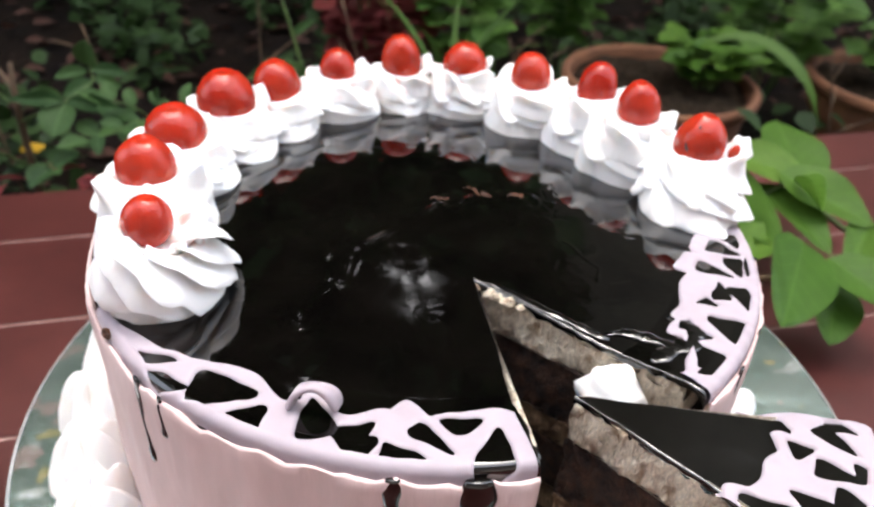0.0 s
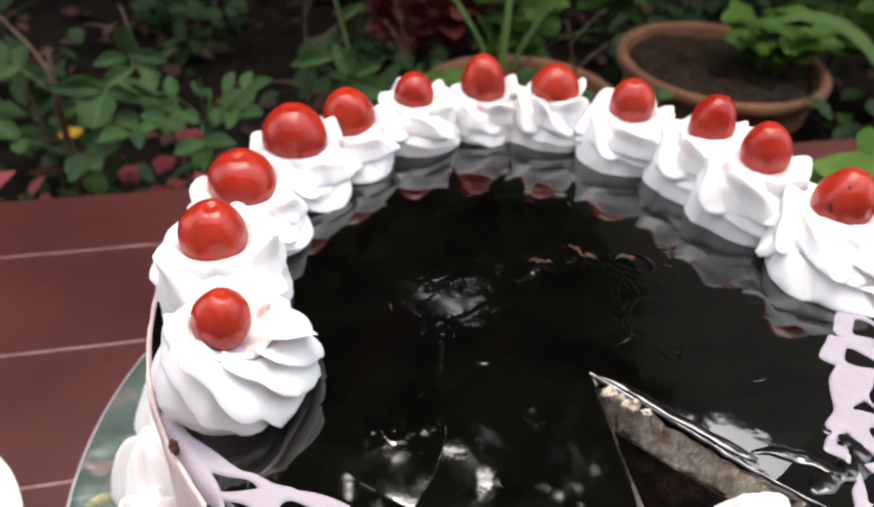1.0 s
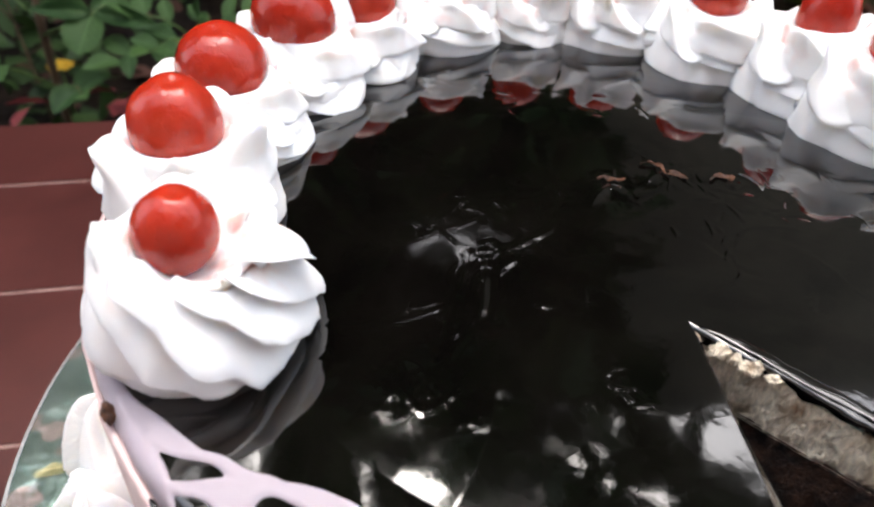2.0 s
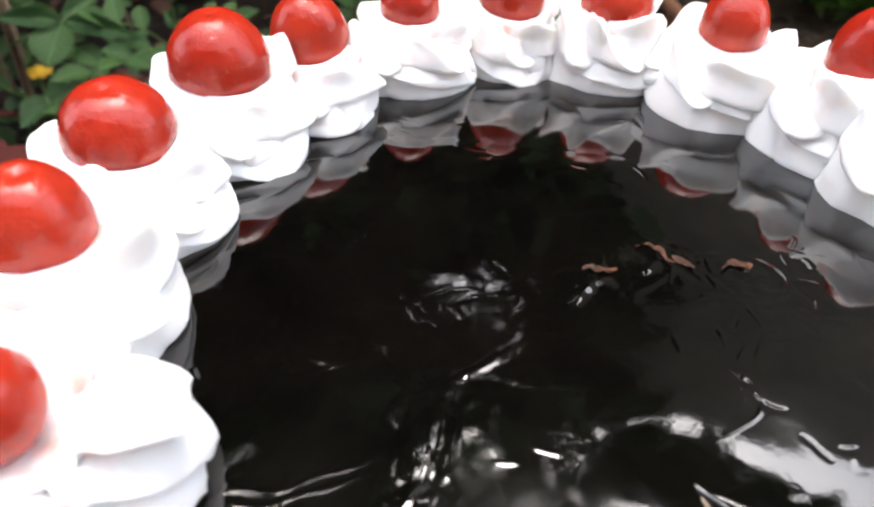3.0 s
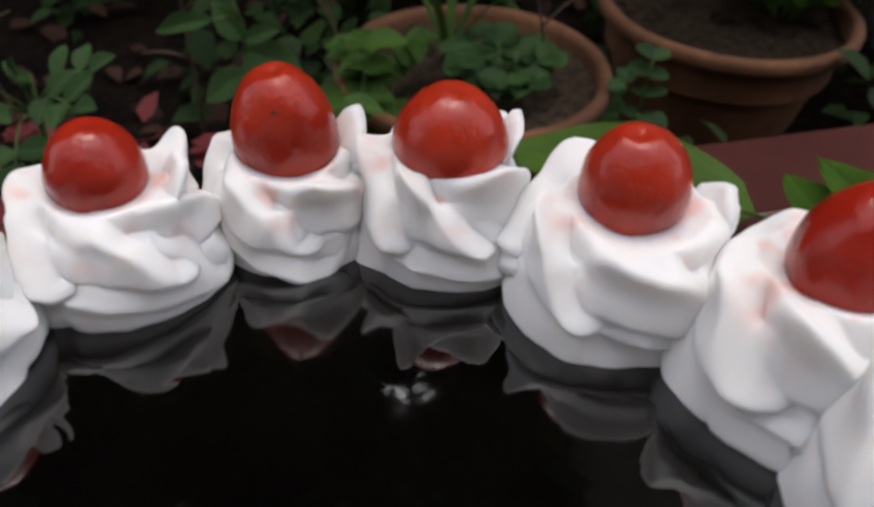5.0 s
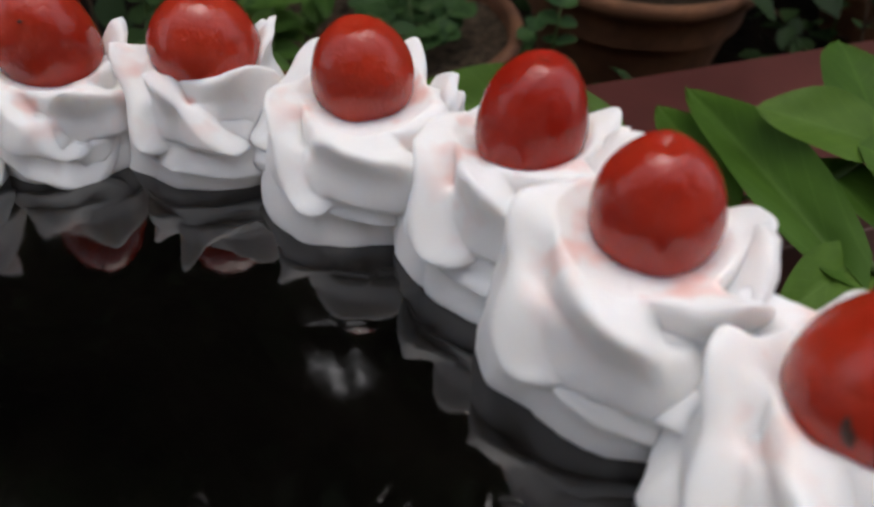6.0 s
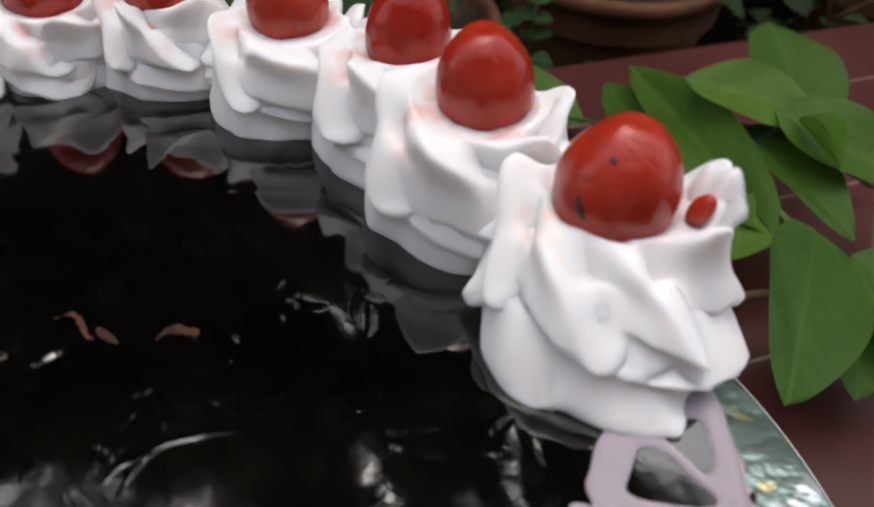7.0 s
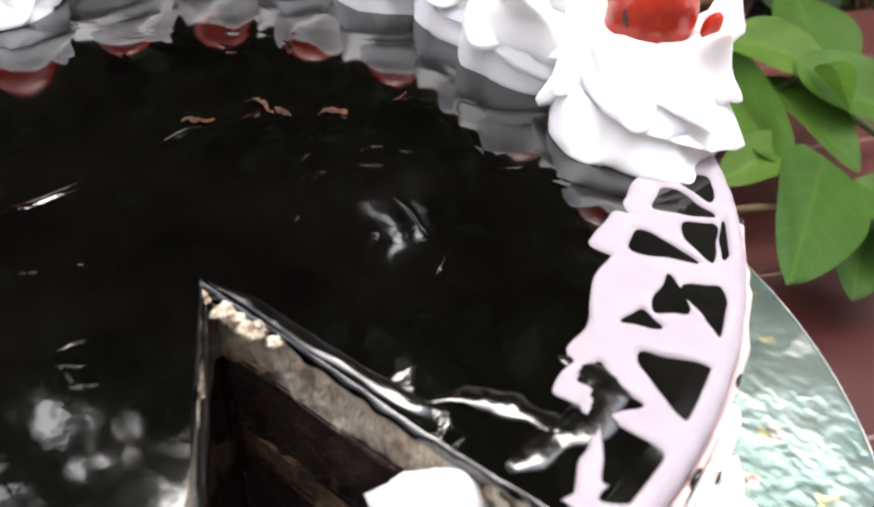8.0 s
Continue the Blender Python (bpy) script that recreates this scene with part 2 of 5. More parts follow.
# ---- the ground ----
def ground():
    verts = []
    xs = np.r_[np.linspace(-60, -2.2, 12), np.linspace(-2, 2, 66), np.linspace(2.2, 60, 12)]
    ys = np.r_[np.linspace(-60, -0.4, 10), np.linspace(-0.2, 2.6, 68), np.linspace(2.9, 80, 12)]
    for y in ys:
        for x in xs:
            bump = 0.03 * noise.fractal((x * 2.5, y * 2.5, 0.3), 1.0, 2.0, 4) if abs(x) < 2.1 and -0.2 < y < 2.7 else 0.0
            verts.append((x, y, SOIL + bump))
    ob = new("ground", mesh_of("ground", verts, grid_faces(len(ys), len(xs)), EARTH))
    return tagged(ob, "dark garden soil under the plants", "ground", kind="structure")


ground()


# the veranda floor: strips of red oxide, parted by pale joints, all at one slant
RISE = 0.295
SLANT = math.atan(RISE)
EDGE = 0.320


def red_floor():
    def box(name, x0, x1, v0, v1, z0, z1, material, bevel):
        bm = bmesh.new()
        bmesh.ops.create_cube(bm, size=1.0, matrix=Matrix.Translation(((x0 + x1) / 2, (v0 + v1) / 2, (z0 + z1) / 2)) @ Matrix.Diagonal((x1 - x0, v1 - v0, z1 - z0, 1)))
        if bevel:
            bmesh.ops.bevel(bm, geom=bm.edges[:], offset=bevel, segments=2, affect="EDGES")
        me = bpy.data.meshes.new(name)
        bm.to_mesh(me)
        bm.free()
        me.materials.append(material)
        return me

    turn = Matrix.Translation((0, EDGE, 0)) @ Matrix.Rotation(SLANT, 4, "Z")
    base = new("floor", box("floor", -4, 4, -4, -0.004, SOIL - 0.05, -0.0006, GROUT, 0.0))
    base.matrix_basis = turn
    tagged(base, "dark red oxide floor with pale joints", "floor", kind="structure")
    joints = [0.0, -0.064, -0.152]
    while joints[-1] > -1.4:
        joints.append(joints[-1] - 0.088)
    joints.append(-4.0)
    for a, b in zip(joints, joints[1:]):
        part("floor_strip", box("floor_strip", -4, 4, b + 0.0009, a - 0.0009, -0.03, 0.0, RED_FLOOR, 0.0005), base)
    return base


red_floor()


# ---- the cake ----
def rim(a, r):
    return Vector((r * math.cos(a), r * math.sin(a)))


def seg_near(p, a, b):
    ab = b - a
    t = max(0.0, min(1.0, (p - a).dot(ab) / ab.dot(ab)))
    return (p - a - t * ab).length


SCUFF = [Vector(v) for v in ((-0.036, -0.060), (-0.030, -0.046), (-0.026, -0.026), (-0.012, -0.012), (0.002, 0.006), (0.018, 0.016), (0.036, 0.014))]


def wrinkles():
    """Fine creases that the knife and the setting skin left: short curved lines in clusters."""
    rs, lines = random.Random(12), []
    spots = [(-0.043, 0.015, 4), (-0.029, -0.005, 5), (-0.010, 0.005, 5), (0.002, 0.009, 5), (0.020, 0.016, 5), (0.027, 0.011, 5), (-0.060, -0.021, 4), (-0.042, -0.017, 5), (-0.065, -0.028, 3),
             (-0.008, -0.033, 4), (0.028, -0.016, 3), (-0.004, -0.053, 4), (-0.057, -0.053, 3), (0.023, -0.006, 3), (-0.023, 0.052, 3), (-0.025, 0.043, 2), (0.000, 0.046, 2), (0.012, 0.047, 1),
             (-0.038, 0.062, 3), (0.043, 0.066, 2), (0.047, 0.025, 4), (0.062, 0.024, 4), (0.028, 0.001, 5), (0.040, 0.002, 5), (0.062, 0.002, 3), (0.043, 0.015, 4), (0.063, 0.042, 4), (0.077, -0.004, 4), (0.040, -0.026, 3), (0.060, -0.030, 3)]
    for x, y, count in spots:
        lead = rs.uniform(-0.5, 0.7)
        for _ in range(count):
            a, size = lead + rs.gauss(0, 1.1), rs.uniform(0.003, 0.009)
            c = (x + rs.gauss(0, 0.0035), y + rs.gauss(0, 0.003))
            lines.append((c, a, size, rs.uniform(-0.6, 0.6), rs.choice((-1, 1)) * rs.uniform(0.00004, 0.00009), rs.uniform(0.00030, 0.00050)))
    # long sweeps of the palette knife
    for x, y, a, size, bend in ((-0.044, -0.043, 0.35, 0.026, 0.25), (-0.044, -0.0455, 0.33, 0.022, 0.2), (-0.010, 0.003, 0.32, 0.040, -0.25), (0.010, 0.012, 0.25, 0.034, 0.3), (-0.030, -0.004, 0.6, 0.022, -0.4), (-0.040, -0.018, 0.55, 0.03, 0.3),
                                (0.026, -0.020, 1.2, 0.018, 0.9), (0.036, -0.004, 0.5, 0.020, -1.2), (0.052, -0.02, -0.9, 0.022, 0.3), (-0.012, -0.020, 0.1, 0.03, 0.4)):
        lines.append(((x, y), a, size, bend, 0.00006, 0.00035))
    return lines


WRINKLES = wrinkles()


def wrinkle_field(xy):
    out = np.zeros(len(xy))
    for (x, y), a, size, bend, high, wide in WRINKLES:
        d = xy - np.array((x, y))
        near = np.nonzero(np.abs(d).max(axis=1) < size * 0.6 + 0.004)[0]
        if not len(near):
            continue
        u = d[near] @ np.array((math.cos(a), math.sin(a)))
        v = d[near] @ np.array((-math.sin(a), math.cos(a))) - bend * (u * u / size - size * 0.08) - 0.0008 * np.sin(u * 210 + x * 5000) - 0.0003 * np.sin(u * 570 + y * 7000)
        fade = np.clip(1 - (2 * np.abs(u) / size) ** 3, 0, 1)
        out[near] += high * fade * np.exp(-((v / wide) ** 2))
    return out


def glaze_height(p):
    """The poured top: long soft waves, and ripples where it was touched."""
    z = 0.10 * (0.1085 ** 2 - p.length_squared) - 0.45 * p.length_squared * max(0.0, min(1.0, (p.y - 0.005) / 0.05))
    z -= 0.0003 * math.exp(-(p - APEX).length_squared / 0.035 ** 2)
    away = max(0.0, -0.012 - p.y)
    z -= (0.7 * away * away if away < 0.03 else 0.00063 + 0.042 * (away - 0.03)) * max(0.0, min(1.0, (0.108 - p.length) / 0.020)) * max(0.0, min(1.0, ((p - Vector((-0.079, -0.057))).length - 0.026) / 0.030))
    z += 0.0004 * noise.noise((p.x * 26, p.y * 26, 1.7)) + 0.00006 * noise.noise((p.x * 75, p.y * 75, 4.1))
    bent = p + Vector((0.0022 * noise.noise((p.x * 110, p.y * 110, 0.5)), 0.0022 * noise.noise((p.x * 110, p.y * 110, 6.5))))
    near = min(seg_near(bent, a, b) for a, b in zip(SCUFF, SCUFF[1:]))
    z += 0.0006 * max(0.0, 0.25 + noise.noise((p.x * 95, p.y * 95, 11.0))) * math.exp(-((near / 0.0010) ** 2))
    z += 0.0002 * max(0.0, 0.10 + noise.noise((p.x * 120, p.y * 120, 15.0))) * math.exp(-(((near - 0.0042) / 0.0008) ** 2))
    amount = max(0.0, 1 - near / 0.011)
    rip = noise.noise((p.x * 130, p.y * 150, 2.2)) + 0.6 * noise.noise((p.x * 310 + 3, p.y * 290, 7.7)) + 0.12 * noise.noise((p.x * 640, p.y * 610, 5.1))
    spots = max(0.0, noise.noise((p.x * 34, p.y * 34, 9.3)) - 0.22) * 1.6
    return z + rip * (0.0005 * amount ** 1.5 * max(0.0, 0.25 + noise.noise((p.x * 60, p.y * 60, 3.3)) * 1.6) + 0.00008 * spots)


def glaze_sheet(name, a0, a1, material=GLAZE, nu=1150, nv=280):
    """The glaze over a sector seen from the apex, with its rolled rim and rolled cut edges."""
    us = [a0 + (a1 - a0) * i / (nu - 1) for i in range(nu)]
    vs = [(j / (nv - 1)) ** 0.85 for j in range(nv)]
    e = 0.0022
    columns = []
    ends = np.array([rim(a, R_CAKE - e) for a in us])
    fine = wrinkle_field((np.array(APEX) + (ends - np.array(APEX))[:, None, :] * np.array(vs)[None, :, None]).reshape(-1, 2)).reshape(nu, nv)
    for i, a in enumerate(us):
        end, out = rim(a, R_CAKE - e), rim(a, 1.0)
        uneven = 0.0006 * noise.noise((a * 8, 0.0, 2.0))
        col = []
        for j, v in enumerate(vs):
            p = APEX.lerp(end, v)
            col.append((p.x, p.y, TOP + glaze_height(p) + fine[i, j] * min(1.0, (1 - v) / 0.03)))
        fall = glaze_height(end)
        for k in (25, 50, 75, 90):
            p = end + out * e * math.sin(radians(k))
            col.append((p.x, p.y, TOP + fall - e + e * math.cos(radians(k)) + uneven * math.sin(radians(k * 2 if k < 90 else 180))))
        run = 0.004 + 0.004 * (0.5 + noise.noise((math.cos(a) * 9, math.sin(a) * 9, 0)))
        p = end + out * e
        col.append((p.x, p.y, TOP + fall - e - run))
        columns.append(col)

    def lip(col, sign, a):
        d = (rim(a, R_CAKE) - APEX).normalized()
        n = Vector((d.y, -d.x)) * sign
        rolls = []
        for push, drop in ((0.0004, 0.0003), (0.0006, 0.0010), (0.0004, 0.0021)):
            rolls.append([(x + n.x * w, y + n.y * w, z - drop * (1 + 0.8 * noise.noise((x * 300, y * 300, sign)))) for (x, y, z), w in ((q, push * (1 + 1.1 * noise.noise((q[0] * 210, q[1] * 210, 3 * sign))) + 0.0009 * noise.noise((q[0] * 90, q[1] * 90, 5 * sign))) for q in col)])
        return rolls

    first, last = lip(columns[0], 1, us[0]), lip(columns[-1], -1, us[-1])
    columns = first[::-1] + columns + last
    verts = [v for c in columns for v in c]
    return mesh_of(name, verts, grid_faces(len(columns), len(columns[0])), material)


def layer(name, a0, a1, z0, z1, material, seed, rough=0.0016):
    """One layer of sponge or filling: a solid slab over the sector, ragged where the knife went."""
    loop = []
    cut = 60
    for i in range(1, cut):
        loop.append((APEX.lerp(rim(a0, R_CAKE - 0.0058), i / cut), 1))
    for i in range(61):
        loop.append((rim(a0 + (a1 - a0) * i / 60, R_CAKE - 0.0058), 0))
    for i in range(cut - 1, 0, -1):
        loop.append((APEX.lerp(rim(a1, R_CAKE - 0.0058), i / cut), 1))
    loop.insert(0, (APEX.copy(), 1))
    levels = 7
    verts = []
    for k in range(levels):
        z = z0 + (z1 - z0) * k / (levels - 1)
        for p, cutting in loop:
            s = rough if cutting else 0.0
            dx = s * (noise.noise((p.x * 330, p.y * 330, z * 330 + seed)) + 0.8 * noise.noise((p.x * 900, p.y * 900, z * 700 + seed)))
            dy = s * noise.noise((p.x * 330 + 9, p.y * 330, z * 330 + seed))
            zz = z + (0.0008 * noise.noise((p.x * 120, p.y * 120, seed + k)) if 0 < k < levels - 1 else 0.0006 * noise.noise((p.x * 90, p.y * 90, round(z * 1000))))
            rise = glaze_height(p) - 0.0003 if cutting else -0.0065
            verts.append((p.x + dx, p.y + dy, zz + rise * max(0.0, (z - 0.132) / (TOP - 0.132))))
    c = len(loop)
    faces = grid_faces(levels, c, wrap=True)
    top = (levels - 1) * c
    faces += [(top, top + i, top + i + 1) for i in range(1, c - 1)] + [(0, i + 1, i) for i in range(1, c - 1)]
    return mesh_of(name, verts, faces, material)


def side_coat(name, a0, a1, seed):
    """Pink frosting round the side, a few millimetres thick, with a ragged upper edge."""
    nu, nz = max(24, int(abs(a1 - a0) * 46)), 26
    verts = []
    for i in range(nu):
        a = a0 + (a1 - a0) * i / (nu - 1)
        top = TOP - 0.0042 + min(0.0, glaze_height(rim(a, R_CAKE))) + 0.0022 * noise.noise((math.cos(a) * 14, math.sin(a) * 14, seed)) + 0.0012 * noise.noise((math.cos(a) * 45, math.sin(a) * 45, seed))
        ring = []
        for j in range(nz):
            t = j / (nz - 1)
            z = BOARD + (top - BOARD) * t
            r = R_CAKE + 0.0020 + 0.0010 * noise.noise((a * 9, z * 28, seed)) + 0.0005 * noise.noise((a * 40, z * 60, seed))
            ring.append((r, z))
        ring += [(R_CAKE + 0.0017, top + 0.0006), (R_CAKE + 0.0011, top + 0.0007), (R_CAKE + 0.0002, top - 0.001), (R_CAKE - 0.0006, BOARD)]
        verts += [(r * math.cos(a), r * math.sin(a), z) for r, z in ring]
    c = nz + 4
    faces = grid_faces(nu, c, wrap=True)
    faces += [tuple(range(c)), tuple(range((nu - 1) * c, nu * c))[::-1]]
    return mesh_of(name, verts, faces, PINK)


def net(name, a0, a1, seeds, edge):
    """A web of lilac cream laid over the rim: where it opens, it dips under the glaze."""
    e = 0.0022
    nu, ns = max(40, int(abs(a1 - a0) * 0.105 / 0.00042)), 92
    size, wide = 1.10 * np.array([q[2] for q in seeds]), 1.10 * np.array([q[3] for q in seeds])
    ways = np.array([(math.cos(radians(q[4])), math.sin(radians(q[4]))) for q in seeds])
    seeds = np.array([q[:2] for q in seeds])
    ang, wid = np.array([x[0] for x in edge]), np.array([x[1] for x in edge])
    verts = []
    for i in range(nu):
        a = a0 + (a1 - a0) * i / (nu - 1)
        inner = float(sum(np.interp(math.degrees(a) + w, ang, wid) for w in (-1.6, -0.8, 0, 0.8, 1.6)) / 5)
        for j in range(ns):
            s = 0.080 + 0.0372 * j / (ns - 1)
            flat = R_CAKE - e
            if s < flat:
                r, z, nr, nz = s, TOP, 0.0, 1.0
            else:
                k = min((s - flat) / e, math.pi / 2)
                r, z, nr, nz = flat + e * math.sin(k), TOP - e + e * math.cos(k), math.sin(k), math.cos(k)
                z -= max(0.0, s - flat - e * math.pi / 2)
            p = np.array((s * math.cos(a), s * math.sin(a)))
            p = p + 0.0009 * np.array((noise.noise((p[0] * 170, p[1] * 170, 3)), noise.noise((p[0] * 170, p[1] * 170, 8))))
            d = p - seeds
            u, v = (d * ways).sum(axis=1) / size, (d[:, 1] * ways[:, 0] - d[:, 0] * ways[:, 1]) / wide
            q = (np.maximum(0.0, -u / 0.8) ** 2.6 + np.maximum(0.0, u + 1.8 * v) ** 2.6 + np.maximum(0.0, u - 1.8 * v) ** 2.6) ** (1 / 2.6)
            away = float(((q - 1) * 0.5 * wide).min())
            outside = min(max(min(inner - s, away - 0.0036), -away), 0.1098 + 0.008 * math.exp(-(((math.degrees(a) + 80.5) / 3.5) ** 2)) + 0.006 * math.exp(-(((math.degrees(a) + 126) / 4) ** 2)) - s)
            f = min(1.0, max(0.0, (outside + 0.0013) / 0.0026))
            f = f * f * (3 - 2 * f)
            lift = 0.0006 - 0.0043 * f + 0.0003 * noise.noise((p[0] * 240, p[1] * 240, 1))
            if s < flat:
                z += glaze_height(Vector((r * math.cos(a), r * math.sin(a))))
            verts.append(((r + nr * lift) * math.cos(a), (r + nr * lift) * math.sin(a), z + nz * lift))
    return mesh_of(name, verts, grid_faces(nu, ns), LILAC)


def drip(name, a, length, width, top=TOP - 0.0022):
    """A run of glaze down the side, fat at its foot."""
    n, m, verts = 18, 12, []
    for i in range(n):
        t = i / (n - 1)
        w = width * min(1.0, 0.6 + 2.0 * t) * (0.75 + 0.25 * math.cos(t * 5) + 0.25 * (t > 0.8)) * (1.0 if t < 0.9 else math.sqrt(max(0.02, 1 - ((t - 0.9) / 0.1) ** 2)))
        aa = a + 0.012 * noise.noise((a * 7, t * 3, 0))
        for j in range(m):
            k = 2 * math.pi * j / m
            r = R_CAKE + 0.0016 + w * 0.17 * math.cos(k)
            side = w * 0.5 * math.sin(k) / R_CAKE
            verts.append((r * math.cos(aa + side), r * math.sin(aa + side), top - length * t))
    faces = grid_faces(n, m, wrap=True) + [tuple(range(m))[::-1], tuple(range((n - 1) * m, n * m))]
    return mesh_of(name, verts, faces, GLAZE)


def lump(name, at, size, seed, material, rough=0.45):
    """A small uneven clot."""
    verts = []
    for i in range(13):
        for j in range(16):
            t, a = math.pi * i / 12, 2 * math.pi * j / 16
            d = (math.sin(t) * math.cos(a), math.sin(t) * math.sin(a), math.cos(t))
            k = 1 + rough * noise.noise((d[0] * 1.3 + seed * 3.7, d[1] * 1.3, d[2] * 1.3)) + 0.3 * rough * noise.noise((d[0] * 4 + seed, d[1] * 4, d[2] * 4))
            verts.append(tuple(at[q] + size[q] * d[q] * k for q in range(3)))
    return mesh_of(name, verts, [f[::-1] for f in grid_faces(13, 16, wrap=True)], material)


LAYERS = (("sponge_layer", 0.0485, 0.066), ("filling_layer", 0.066, 0.077), ("sponge_layer", 0.077, 0.099), ("filling_layer", 0.099, 0.109), ("sponge_layer", 0.109, 0.132), ("filling_layer", 0.132, TOP - 0.0012))
# openings of the web: x, y, half length, half width, the way that the narrow end points
HOLES_FRONT = [(-0.0744, -0.0814, 0.0069, 0.0022, -5), (-0.0665, -0.0905, 0.0058, 0.0034, -10), (-0.0504, -0.0913, 0.0089, 0.0064, -4), (-0.0421, -0.1027, 0.0055, 0.0054, -64), (-0.0259, -0.0982, 0.0071, 0.005, 103), (-0.0148, -0.1027, 0.0056, 0.004, 39), (-0.0131, -0.1094, 0.0046, 0.0028, -92), (0.0045, -0.1037, 0.0054, 0.0023, -42), (0.0003, -0.1119, 0.008, 0.0038, -15), (0.0116, -0.0986, 0.0031, 0.0056, -82), (0.0203, -0.1065, 0.0082, 0.005, 83)]
HOLES_SIDE = [(0.1031, -0.01, 0.0054, 0.004, -28), (0.1073, -0.0038, 0.0036, 0.003, -80), (0.1041, -0.0205, 0.0046, 0.003, -89), (0.0962, -0.0232, 0.0049, 0.0028, -29), (0.109, -0.0202, 0.0037, 0.0014, -112), (0.0953, -0.0343, 0.004, 0.0024, 79), (0.1018, -0.039, 0.0058, 0.0029, -81), (0.0891, -0.0402, 0.0016, 0.0027, 84), (0.0924, -0.0525, 0.0067, 0.006, 134), (0.0803, -0.0522, 0.002, 0.0018, 70), (0.0837, -0.0575, 0.0016, 0.0014, -9), (0.0819, -0.0677, 0.0045, 0.0038, -125), (0.0847, -0.0714, 0.0059, 0.0026, -159)]
HOLES_SLICE = [(0.0543, -0.0788, 0.0022, 0.0023, -30), (0.0635, -0.0824, 0.0042, 0.0019, -90), (0.0545, -0.0890, 0.0046, 0.0027, -65), (0.0315, -0.0860, 0.0052, 0.0042, -30), (0.0413, -0.0902, 0.0042, 0.0033, 100), (0.0496, -0.0965, 0.0036, 0.0030, -60), (0.0682, -0.0804, 0.0024, 0.0013, -60), (0.0360, -0.0985, 0.0046, 0.0040, -80), (0.0600, -0.0940, 0.0030, 0.0024, -60)]
EDGE_FRONT = [(-141.8, 0.1096), (-138.0, 0.1067), (-128.7, 0.1026), (-121.8, 0.0954), (-116.9, 0.0935), (-111.6, 0.0981), (-109.4, 0.0989), (-106.3, 0.0919), (-102.9, 0.0968), (-99.4, 0.098), (-96.7, 0.0924), (-92.6, 0.0929), (-90.0, 0.0956), (-83.6, 0.0927), (-76.1, 0.0916), (-73.4, 0.0967)]
EDGE_SIDE = [(-44.5, 0.1053), (-43.2, 0.1006), (-39.0, 0.1012), (-36.3, 0.1008), (-35.2, 0.0976), (-34.4, 0.0938), (-33.4, 0.089), (-31.1, 0.0885), (-27.5, 0.0905), (-25.3, 0.0883), (-19.9, 0.0872), (-16.1, 0.0896), (-12.1, 0.09), (-7.2, 0.094), (-2.5, 0.0963)]
EDGE_SLICE = [(-73, 0.0830), (-70.6, 0.0824), (-64, 0.0872), (-60.2, 0.0857), (-56.5, 0.0902), (-50.7, 0.0931), (-47, 0.0935)]


